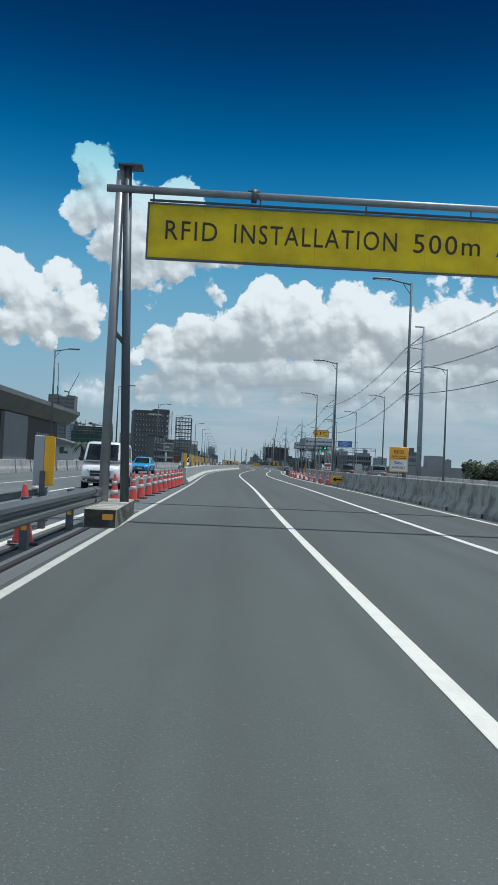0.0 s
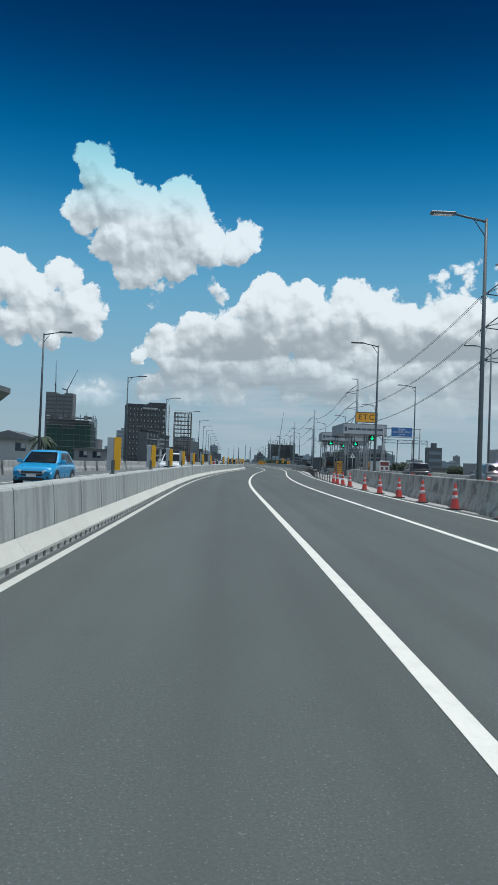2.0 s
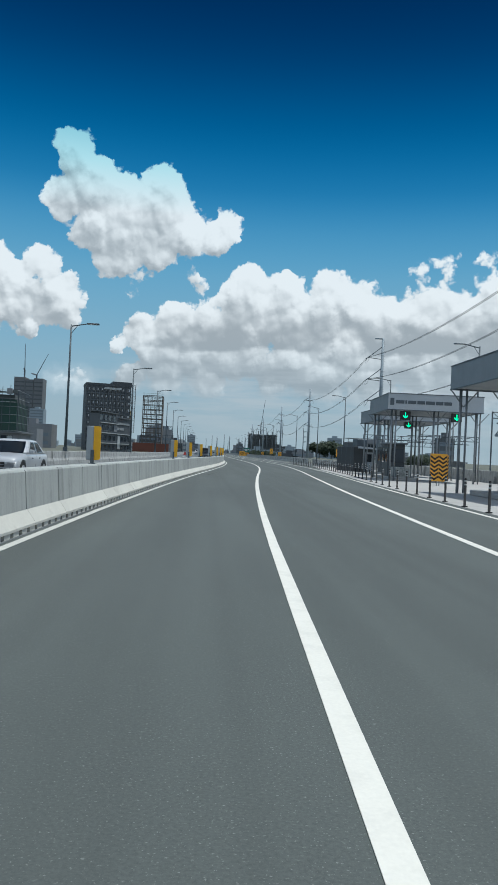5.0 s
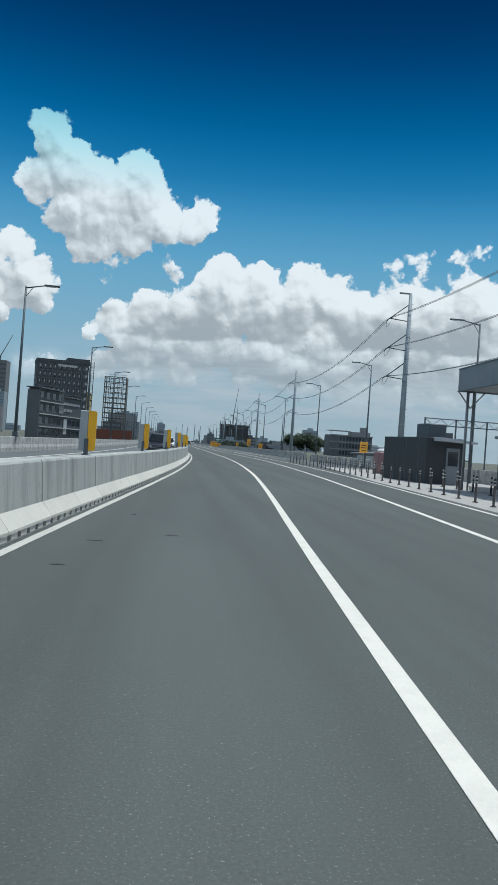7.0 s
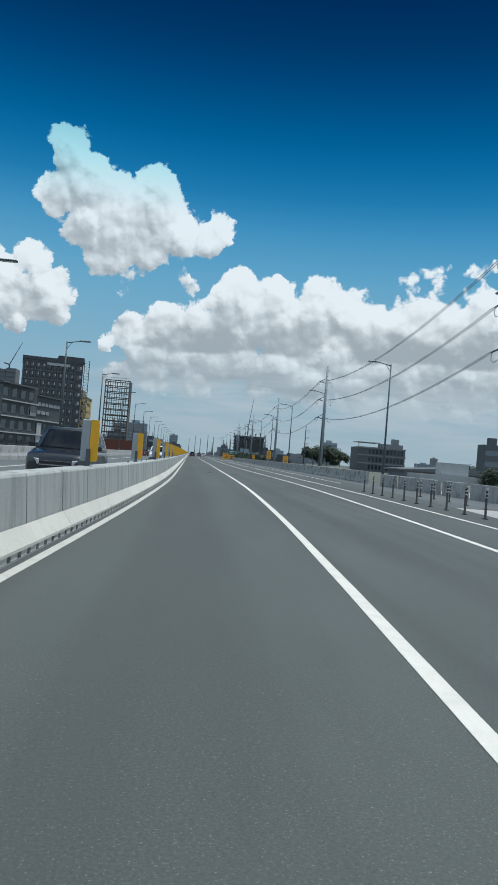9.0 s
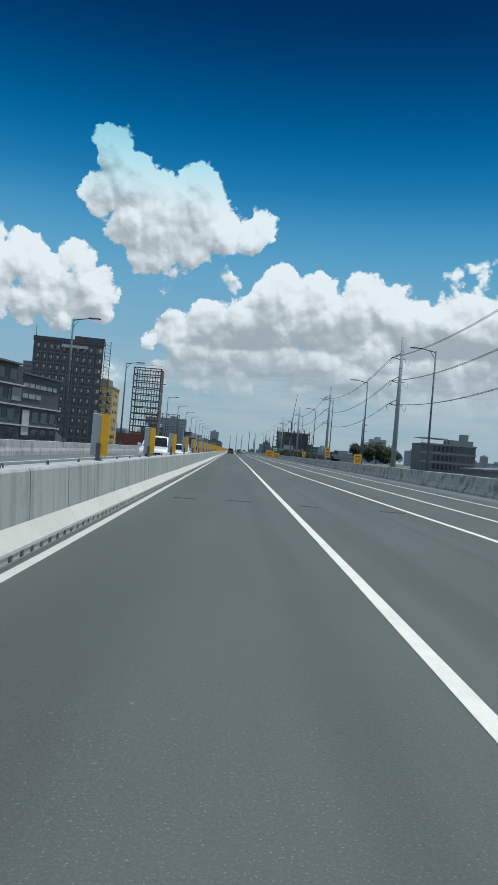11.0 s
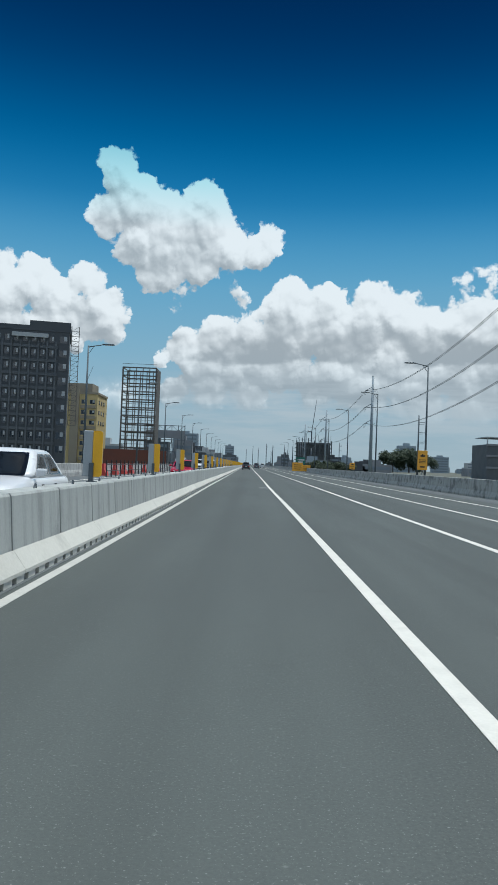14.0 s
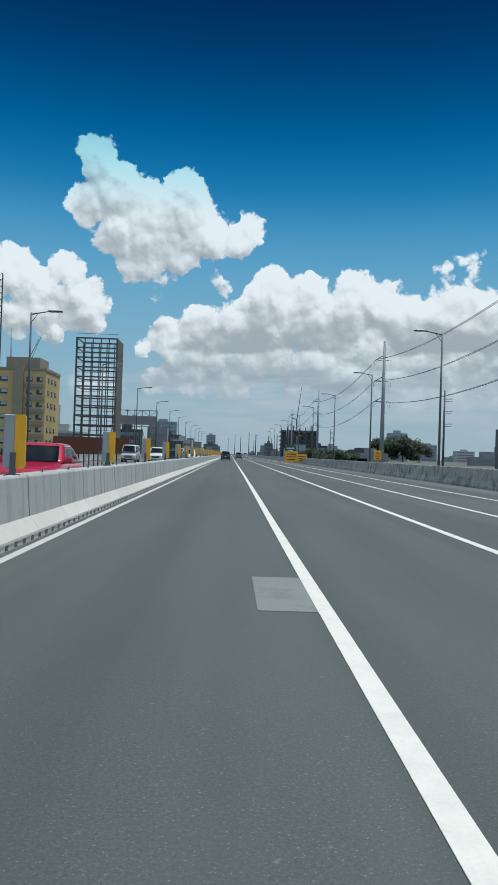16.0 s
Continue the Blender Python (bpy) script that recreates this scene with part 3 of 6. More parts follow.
far_row(outer_barrier, "barrier_run", barrier_profile, M_BARRIER_OLD, outer_end, far, 15.2)
setting("road_shoulder", strip(200, far, lambda y: 13.55 - 3.0 * float(np.interp(y, (200, 225), (1, 0))), 17.5, -0.004, 0.2), M_ASPHALT_OLD, "worn asphalt shoulder along the outer barrier", "road")
ramp_parapet = empty("ramp_parapet", pose(0, 0, 0), "weathered concrete parapet on the outer side of the toll ramp", "parapet", kind="structure")
piece_row(ramp_parapet, "parapet_segment", para_piece, -20, 230, 4.0, lambda y: float(np.interp(y, (60, 120, 180, 230), (21.6, 22.2, 19.5, 15.6))))


# ---- repeated roadside things ----
def delineator(m):
    """A tall marker panel, grey with a yellow half, on a stub post."""
    e = empty("marker_panel", m, "tall grey and yellow marker panel bolted on the median barrier", "marker panel", "marker panels on the median")
    bm = boxes((-0.18, 0.0, -0.02, 0.02, 0.10, 0.97))
    part("grey_half", bevelled(bm, 0.012), M_PANEL_GREY, e)
    yellow = prism([(0.003, 0.10), (0.14, 0.10), (0.17, 0.12), (0.18, 0.15), (0.18, 0.92), (0.17, 0.95), (0.14, 0.97), (0.003, 0.97)], -0.02, 0.02)
    part("yellow_half", yellow, M_YELLOW, e, "yellow reflective half")
    part("post", boxes((-0.05, 0.03, -0.075, -0.022, 0.0, 0.36), (-0.03, 0.03, -0.02, 0.02, 0.01, 0.1)), M_STEEL_DARK, e)
    part("foot_plate", boxes((-0.09, 0.09, -0.10, 0.06, 0.0, 0.015)), M_STEEL_DARK, e)
    return e


def lamp(m, label, group, arm=1.9, height=10.3, lean=-1):
    """A tapered street lamp with one arm; lean -1 points it to -x."""
    e = empty("street_lamp", m, label, "street lamp", group)
    part("pole", rods(((0, 0, 0.25), (0, 0, height), 0.105, 0.055), sides=10), M_POLE, e)
    part("base_plate", boxes((-0.2, 0.2, -0.2, 0.2, 0.0, 0.03), (-0.14, 0.14, -0.14, 0.14, 0.03, 0.3)), M_POLE, e)
    bm = bmesh.new()
    rod(bm, (0, 0, height - 0.12), (lean * arm * 0.6, 0, height + 0.12), 0.045, 0.035)
    rod(bm, (lean * 0.05, 0, height - 0.6), (lean * 0.5, 0, height + 0.02), 0.02)
    part("arm", bm, M_POLE, e)
    head = boxes((lean * arm * 1.0 if lean < 0 else arm * 0.55, lean * arm * 0.55 if lean < 0 else arm, -0.14, 0.14, height + 0.07, height + 0.17))
    luminaire = part("luminaire", bevelled(head, 0.03), M_STEEL_DARK, e)
    x0, x1 = sorted((lean * arm * 0.62, lean * arm * 0.95))
    part("lens", boxes((x0, x1, -0.1, 0.1, height + 0.05, height + 0.072)), M_SIGN_WHITE, luminaire, "pale lamp lens")
    return e


cone_shape = None


def cone(m, group):
    global cone_shape
    if cone_shape:
        return copy_thing(cone_shape, m)
    e = empty("traffic_cone", m, "orange traffic cone with scuffed white bands on a black base", "traffic cone", group)
    part("base", bevelled(boxes((-0.2, 0.2, -0.2, 0.2, 0.0, 0.045)), 0.012), M_BLACK, e, "black rubber base")
    r = lambda z: 0.15 - 0.118 * (z - 0.045) / 0.85
    part("body", lathe([(0.165, 0.045), (0.155, 0.06), (r(0.1), 0.1), (r(0.88), 0.88), (r(0.9) * 0.8, 0.9)], 18), M_CONE, e)
    for z0, z1 in ((0.36, 0.48), (0.62, 0.71)):
        part("band", lathe([(r(z0) + 0.003, z0), (r(z1) + 0.003, z1)], 18), M_BAND, e, "scuffed white reflective band")
    cone_shape = e
    return e


M_BOLLARD = painted("black_rubber", (0.012, 0.013, 0.014), 0.85, wear=0.1, dirt=(0.04, 0.04, 0.04))
M_BAND_GREY = painted("dusty_reflective_band", (0.42, 0.43, 0.42), 0.6, wear=0.3, dirt=(0.15, 0.15, 0.14), scale=8.0)


def bollard_maker(label, group, bands, tall):
    e = empty("bollard", pose(0, 0, 0), label, "bollard", group)
    part("post", lathe([(0.10, 0.0), (0.10, 0.025), (0.042, 0.03), (0.038, 0.88), (0.02, 0.90)], 10), M_BOLLARD, e)
    for z in bands:
        part("band", lathe([(0.0425, z), (0.0425, z + tall)], 10), M_BAND_GREY, e, "white reflective band")
    return e


first = delineator(along(46.9, -0.57, 0.93) @ Matrix.Diagonal((0.93, 1, 0.93, 1)))
marks = [57.1] + [48.95 + 8.81 * k for k in range(2, 6)] + [102.4, 112.0, 131.0, 139.0, 146.5, 156.1, 165.6] + [165.6 + 9.3 * k for k in range(1, 6)] + [212.1 + 8.88 * k for k in range(1, 60)]
for y in marks:
    copy_thing(first, along(y, -0.57, 0.93))

LEFT_LABEL = "slim grey street lamp with one arm on the parapet"
post_left = lamp(pose(edge_x(36) + left_edge(36) - 0.15, 36, 0.9), LEFT_LABEL, "street lamps on the parapet", 2.0, 9.1, 1)
for y in (64, 93.6, 121.6, 149.4, 178.2, 208.0, 236, 263, 291.8, 320, 348, 376, 405, 433, 462, 490, 520, 550, 580, 610, 640):
    copy_thing(post_left, pose(edge_x(y) + left_edge(y) - 0.15, y, 0.9))
RIGHT_LABEL = "tall grey street lamp with one arm over the carriageway"
post_mid = lamp(pose(1.8, 39.1, 0), RIGHT_LABEL, "street lamps beside the ramp barrier", 2.0, 11.0, -1)
copy_thing(post_mid, pose(1.85, 65.0, -0.75))
copy_thing(post_mid, pose(3.7, 93.7, -0.85))
for x, y in ((11.5, 38), (11.6, 66.1), (12.0, 93.8), (13.5, 122.5), (14.6, 151), (14.5, 178.7), (14.4, 205.9), (14.6, 234), (14.4, 265.4), (14.0, 293), (14.4, 325.5), (14.6, 352), (14.8, 380), (14.8, 409), (14.8, 438), (14.8, 467), (14.8, 497), (14.8, 527), (14.8, 560), (14.8, 590)):
    copy_thing(post_mid, pose(x, y, -0.7))

for y in (21.0, 22.8, 24.6, 26.5, 28.6, 30.7, 32.6, 34.6, 36.4, 38.3, 39.9, 41.2, 42.6, 44.0):
    cone(pose(-10.32 + 0.025 * (y - 21), y, 0, 0, 0, y * 37), "traffic cones before the median")
cone(pose(-10.35, 11.6, 0, 0, 0, 20), "traffic cones before the median")
cone(pose(-11.2, 15.8, 0, 0, 0, 50), "traffic cones before the median")
ramp_cone = copy_thing(cone_shape, pose(0.68, 59.3, 0))
ramp_cone["group"] = "traffic cones along the ramp barrier"
for x, y in ((0.7, 63.9), (0.72, 68.3), (0.72, 72.4), (0.7, 76.6), (0.78, 81.3), (0.85, 86.9), (0.9, 90.2), (0.92, 92.9), (1.0, 95.4)):
    copy_thing(ramp_cone, pose(x, y, 0, 0, 0, y * 29))

bollard = bollard_maker("thin black flexible bollard with two narrow white bands", "bollards along the toll ramp", (0.67, 0.78), 0.045)
bollard.matrix_basis = pose(1.22, 97.3, 0)
y = 99.6
while y < 212:
    copy_thing(bollard, along(y, float(np.interp(y, (97, 120, 156, 185, 218), (9.85, 10.0, 10.75, 10.75, 10.35))), 0, ) )
    y += 2.5 if y < 150 else 1.95
banded = bollard_maker("black flexible bollard with three broad white bands", "bollards before the ticket cabin", (0.42, 0.6, 0.78), 0.1)
banded.matrix_basis = along(159.6, 13.4, 0)
for y in np.arange(162, 212, 2.4):
    copy_thing(banded, along(float(y), 13.4, 0))


# ---- sign gantry over the carriageway, with its plinth ----
GY = 17.4
gantry = empty("sign_gantry", pose(-9.76, GY, 0), "galvanised steel gantry carrying a long yellow overhead sign", "sign gantry")
# right leg: dark steel colour carries the shade on its near face
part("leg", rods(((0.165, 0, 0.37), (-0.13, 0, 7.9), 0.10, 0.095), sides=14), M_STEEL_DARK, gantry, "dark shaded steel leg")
part("leg", rods(((-0.28, -0.22, 0.05), (-0.27, -0.02, 7.8), 0.11, 0.10), sides=14), M_GALV, gantry, "mottled galvanised steel leg")
part("brace", rods(((-0.26, -0.1, 4.2), (0.0, 0, 3.9), 0.05), sides=8), M_STEEL_DARK, gantry)
part("cap_plate", boxes((-0.33, 0.22, -0.2, 0.2, 7.9, 7.94), (-0.06, 0.0, -0.02, 0.02, 7.94, 8.03)), M_STEEL_DARK, gantry)
part("beam", rods(((-0.55, -0.12, 7.38), (13.6, -0.12, 7.38), 0.085), sides=12), M_GALV, gantry)
for x in (2.75, 8.6):
    part("flange", rods(((x - 0.06, -0.12, 7.38), (x + 0.06, -0.12, 7.38), 0.16), ((x - 0.14, -0.12, 7.48), (x + 0.14, -0.12, 7.48), 0.03), sides=12), M_STEEL_DARK, gantry)
part("leg", rods(((13.1, 0, 0.3), (13.1, 0, 7.9), 0.10, 0.095), sides=14), M_GALV, gantry)
part("hanger_rail", rods(((0.42, -0.12, 7.16), (13.0, -0.12, 7.16), 0.03), sides=6), M_STEEL_DARK, gantry)
for k in range(6):
    part("hanger", rods(((0.5 + 2.4 * k, -0.12, 7.0), (0.5 + 2.4 * k, -0.12, 7.32), 0.018), sides=6), M_STEEL_DARK, gantry)
board = part("sign_board", boxes((0.42, 12.9, -0.16, -0.10, 5.86, 7.06)), M_SIGN_BOARD, gantry, "yellow reflective sign board")
for a in ((0.38, 12.94, -0.18, -0.09, 7.06, 7.1), (0.38, 12.94, -0.18, -0.09, 5.82, 5.86), (0.38, 0.42, -0.18, -0.09, 5.86, 7.06), (12.9, 12.94, -0.18, -0.09, 5.86, 7.06)):
    part("board_frame", boxes(a), M_STEEL_DARK, board)
for body, x0, x1 in (("RFID", 0.80, 1.96), ("INSTALLATION", 2.34, 6.02), ("500m", 6.40, 7.92), ("AHEAD", 8.3, 10.1)):
    letters = text_mesh(body, 0.62, 0.006, 1.0, 1.15)
    xs = [v.co.x for v in letters.vertices]
    letters.transform(Matrix.Translation(((x0 + x1) / 2, 0, 0)) @ Matrix.Diagonal(((x1 - x0) / (max(xs) - min(xs)), 1, 1, 1)) @ Matrix.Translation((-(max(xs) + min(xs)) / 2, 0, 0)))
    letters.materials.append(M_LETTER)
    part("lettering", letters, None, board, "black capital lettering", pose(0, -0.17, 6.47))
for k in range(10):
    part("board_seam", boxes((0.42 + 1.248 * (k + 1) - 0.004, 0.42 + 1.248 * (k + 1) + 0.004, -0.1625, -0.1605, 5.88, 7.04)), M_YELLOW, board)

M_STRIPE = painted("hazard_black", (0.03, 0.03, 0.03), 0.6, wear=0.4, dirt=(0.25, 0.24, 0.2), scale=5.0)
M_PLINTH = concrete("plinth_concrete", (0.42, 0.39, 0.32), 0.5, (0.12, 0.11, 0.09), 0.3, 0.5)
plinth = empty("gantry_plinth", pose(-9.78, 16.85, 0, 0, 0, 1.5), "low concrete plinth with faded hazard stripes", "plinth")
part("block", bevelled(boxes((-0.30, 0.32, -2.05, 1.75, 0, 0.37)), 0.02), M_PLINTH, plinth)
for k in range(16):
    y0 = -2.0 + k * 0.235
    part("stripe", boxes((0.3205, 0.326, y0, y0 + 0.11, 0.015, 0.36)), M_STRIPE, plinth, "faded black hazard stripe")
    part("stripe", boxes((-0.25, 0.28, y0, y0 + 0.11, 0.3705, 0.375)), M_SIGN_WHITE if k % 2 else M_PLINTH, plinth)
part("reflector", boxes((0.05, 0.25, -2.066, -2.0565, 0.16, 0.27)), M_ORANGE_SIGN, plinth, "orange reflector plate")
part("end_face", boxes((-0.28, 0.30, -2.056, -2.0505, 0.02, 0.35)), M_STRIPE, plinth)

rail = empty("guard_rail", pose(-10.07, 0, 0), "galvanised corrugated guard rail ending at the plinth", "guard rail")
wave = [(0.0, 0.38), (0.075, 0.43), (0.075, 0.49), (0.0, 0.535), (0.0, 0.575), (0.075, 0.62), (0.075, 0.68), (0.0, 0.73), (-0.012, 0.73), (0.062, 0.68), (0.062, 0.62), (-0.012, 0.575), (-0.012, 0.535), (0.062, 0.49), (0.062, 0.43), (-0.012, 0.38)]
# worn galvanised steel, darkened so the colour holds the beam's shaded face
M_RAIL = painted("shaded_worn_galvanised_rail", (0.13, 0.145, 0.15), 0.45, 0.4, 0.4, (0.3, 0.31, 0.31), 4.0)
part("rail_beam", prism(wave, -30, 16.2), M_RAIL, rail)
for y in (14.2, 11.0, 7.2, 3.4, -0.4):
    part("rail_post", boxes((-0.16, -0.05, y - 0.08, y + 0.08, 0, 0.74)), M_STEEL_DARK, rail)
    part("reflector", boxes((-0.14, -0.06, y - 0.086, y - 0.081, 0.28, 0.36)), M_ORANGE_SIGN, rail, "orange reflector")
part("end_shoe", prism([(x * 1.25 + 0.01, z) for x, z in wave], 15.9, 16.5), M_RAIL, rail)
rail_back = empty("guard_rail", pose(-10.75, 0, 0), "galvanised guard rail facing the oncoming carriageway", "guard rail")
part("rail_beam", prism([(-x, z) for x, z in wave], -30, 14.9), M_GALV, rail_back)
for y in (14.2, 11.0, 7.2, 3.4, -0.4):
    part("rail_post", boxes((0.02, 0.13, y - 0.08, y + 0.08, 0, 0.74)), M_STEEL_DARK, rail_back)
rail_marker = copy_thing(first, pose(-10.32, 12.6, 0.75))
rail_marker["label"] = "tall grey and yellow marker panel on the guard rail"
for x in (-10.35, -9.95):
    setting("kerb_strip", boxes((x, x + 0.09, -30, 14.6, -0.01, 0.035)), M_JOINT, "dark strip on the ground under the guard rail", "kerb")


# ---- signs on the barriers ----
def small_sign(m, w, h, material, rows, label, category="road sign", post=0.0, bars=M_LETTER, glyph=None):
    """A flat sign facing -y with bars for its small writing."""
    e = empty("road_sign", m, label, category)
    b = part("sign_plate", bevelled(boxes((-w / 2, w / 2, -0.015, 0.015, 0, h)), 0.008), material, e)
    for x0, x1, z0, z1 in rows:
        part("bar", boxes((x0 * w, x1 * w, -0.021, -0.0155, z0 * h, z1 * h)), bars, b)
    if glyph:
        me = text_mesh(*glyph[0])
        me.materials.append(bars)
        part("lettering", me, None, b, "", pose(0, -0.018, glyph[1] * h))
    if post:
        part("sign_post", rods(((0, 0.05, -post), (0, 0.05, h * 0.9), 0.035), sides=8), M_GALV, e)
    return e


rf = small_sign(pose(1.02, 37.0, 1.28), 0.92, 1.2, M_ORANGE_SIGN, [(-0.4, 0.4, 0.54, 0.56)], "yellow advance sign with a white lower panel on a barrier post", post=1.3)
part("lower_panel", boxes((-0.40, 0.40, -0.021, -0.0155, 0.06, 0.58)), M_SIGN_WHITE, rf)
for body, size, z in (("RFID", 0.24, 0.95), ("INSTALLATION", 0.105, 0.74), ("500m", 0.2, 0.43), ("AHEAD", 0.2, 0.2)):
    me = text_mesh(body, size, 0.003)
    me.materials.append(M_LETTER)
    part("lettering", me, None, rf, "", pose(0, -0.0235, z))
arrow = small_sign(pose(0.62, 53.6, 0.28, 0, 0, 8), 0.95, 0.5, M_ORANGE_SIGN, [(-0.2, 0.36, 0.4, 0.6)], "orange diversion sign with a black arrow leaning on the barrier", post=0.28)
tip = prism([(-0.38, 0.25), (-0.16, 0.1), (-0.16, 0.4)], -0.021, -0.0155)
part("arrow_head", tip, M_LETTER, arrow)
small_sign(pose(12.6, 199.5, 1.5), 0.72, 0.98, M_ORANGE_SIGN, [(-0.32, 0.32, 0.66, 0.74), (-0.36, 0.36, 0.44, 0.50), (-0.28, 0.28, 0.2, 0.26)], "yellow notice board with black lines behind the bollards", post=1.5)
TALL = [(-0.22, 0.26, 0.68, 0.76), (-0.06, 0.08, 0.76, 0.81), (-0.36, 0.36, 0.50, 0.53), (-0.34, 0.34, 0.43, 0.46), (-0.36, 0.36, 0.35, 0.38), (-0.24, 0.24, 0.12, 0.19)]
small_sign(pose(14.1, 325.2, 1.45), 0.82, 1.62, M_ORANGE_SIGN, TALL, "tall yellow warning sign on the outer barrier", post=1.5)
small_sign(pose(13.5, 292.7, 0.98), 0.86, 1.08, M_ORANGE_SIGN, [(-0.30, 0.30, 0.70, 0.78), (-0.36, 0.36, 0.46, 0.50), (-0.34, 0.34, 0.36, 0.40), (-0.26, 0.26, 0.18, 0.25)], "square yellow warning sign on the outer barrier", post=1.0)
small_sign(pose(15.6, 379.8, 1.2), 0.8, 1.0, M_ORANGE_SIGN, TALL, "small yellow warning sign on the outer barrier", post=1.3)
for x, w, h, y in ((10.4, 2.3, 1.9, 430), (12.6, 1.9, 1.4, 434)):
    small_sign(pose(x, y, 0.25), w, h, M_ORANGE_SIGN, [(-0.36, 0.36, 0.68, 0.76), (-0.36, 0.36, 0.46, 0.52), (-0.28, 0.28, 0.22, 0.29)], "large yellow works board standing on the shoulder", post=0.3)
small_sign(pose(17.2, 520, 2.0), 3.2, 2.4, M_SIGN_GREEN, [(-0.35, 0.35, 0.55, 0.7), (-0.3, 0.2, 0.25, 0.4)], "green direction sign beside the carriageway", post=2.3, bars=M_SIGN_WHITE)


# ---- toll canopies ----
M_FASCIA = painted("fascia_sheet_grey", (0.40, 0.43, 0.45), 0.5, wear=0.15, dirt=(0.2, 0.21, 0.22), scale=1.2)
M_FASCIA_SIDE = painted("fascia_darker_grey", (0.20, 0.23, 0.25), 0.55, wear=0.2, dirt=(0.1, 0.11, 0.12), scale=1.2)
M_BOOTH = painted("booth_panel_dark", (0.05, 0.06, 0.065), 0.5, wear=0.2, dirt=(0.1, 0.1, 0.1))
M_GLASS_DARK = glassy("dark_glass", (0.02, 0.025, 0.03))
M_ARROW = glowing("signal_green", (0.02, 0.9, 0.35), 1.4)


def canopy(m, w, d, label, name_board=True, etc=True, signal=(2.3,)):
    """A toll canopy: a flat box roof with a fascia, on slim braced columns. Local origin: left front corner on the ground."""
    e = empty("toll_canopy", m, label, "toll canopy")
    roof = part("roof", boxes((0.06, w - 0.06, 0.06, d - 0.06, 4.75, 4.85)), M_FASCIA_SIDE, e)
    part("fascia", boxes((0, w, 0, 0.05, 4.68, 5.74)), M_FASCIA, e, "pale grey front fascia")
    # side and back fascias are coloured darker than the front one
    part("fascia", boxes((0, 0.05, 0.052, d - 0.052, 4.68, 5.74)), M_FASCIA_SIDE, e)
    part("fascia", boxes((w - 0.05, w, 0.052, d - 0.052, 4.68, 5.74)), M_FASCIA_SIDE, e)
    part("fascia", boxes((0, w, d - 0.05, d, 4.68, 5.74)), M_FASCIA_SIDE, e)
    for z in (4.66, 5.74):
        part("trim", boxes((-0.03, w + 0.03, -0.03, 0.0, z, z + 0.05), (-0.03, 0.0, 0.0, d, z, z + 0.05)), M_STEEL_DARK, e)
    if name_board:
        part("emblem", boxes((0.12, 0.38, -0.02, -0.002, 4.98, 5.45)), M_STEEL_DARK, e, "plain dark emblem")
        x = 0.5
        for length in (0.55, 0.12, 0.55, 0.5, 0.6, 0.5, 0.5):
            if x + length < w - 0.1:
                part("name_bar", boxes((x, x + length, -0.02, -0.002, 5.1, 5.32)), M_STEEL_DARK, e)
            x += length + 0.06
    if etc:
        b = part("etc_board", bevelled(boxes((1.25, 3.55, 0.1, 0.2, 5.98, 7.02)), 0.02), M_ORANGE_SIGN, e, "orange board lettered in black")
        for a in ((1.22, 3.58, 0.06, 0.1, 6.98, 7.05), (1.22, 3.58, 0.06, 0.1, 5.94, 6.0), (1.22, 1.28, 0.06, 0.1, 6.0, 6.98), (3.52, 3.58, 0.06, 0.1, 6.0, 6.98)):
            part("board_frame", boxes(a), M_STEEL_DARK, b)
        me = text_mesh("ETC", 0.78, 0.006, 1.15, 1.15)
        me.materials.append(M_LETTER)
        part("lettering", me, None, b, "", pose(2.4, 0.09, 6.5))
        part("strut", rods(((1.3, 0.18, 6.9), (0.9, 1.2, 5.7), 0.025), ((3.5, 0.18, 6.9), (3.5, 1.2, 5.7), 0.025), sides=6), M_STEEL_DARK, e)
    for x in (0.35, w * 0.5, w - 0.35):
        for yy in (0.45, d - 0.45):
            part("column", rods(((x, yy, 0), (x, yy, 4.72), 0.07), ((x + 0.28, yy, 0), (x + 0.28, yy, 4.72), 0.05), sides=8), M_GALV, e)
            part("knee_brace", rods(((x + 0.14, yy, 3.9), (x + 0.85, yy, 4.7), 0.03), ((x + 0.14, yy, 3.9), (x - 0.5, yy, 4.7), 0.03), sides=6), M_GALV, e)
    truss = bmesh.new()
    for z in (2.75, 3.25):
        rod(truss, (w * 0.45, d - 0.4, z), (w + 1.2, d - 0.4, z), 0.03, sides=6)
    for k in range(8):
        x = w * 0.45 + k * (w * 0.55 + 1.2) / 8
        rod(truss, (x, d - 0.4, 2.75), (x + 0.3, d - 0.4, 3.25), 0.02, sides=4)
    part("truss", truss, M_STEEL_DARK, e)
    for x in signal:
        box_part = part("signal_box", bevelled(boxes((x - 0.35, x + 0.35, 0.2, 0.35, 4.05, 4.62)), 0.02), M_BLACK, e)
        bm = boxes((x - 0.035, x + 0.035, 0.185, 0.195, 4.2, 4.55))
        for s in (-1, 1):
            q = pose(x, 0.19, 4.17, 0, s * 45)
            box(bm, -0.03, 0.03, -0.005, 0.005, 0.0, 0.24, q)
        part("arrow", bm, M_ARROW, box_part, "glowing green arrow")
    return e


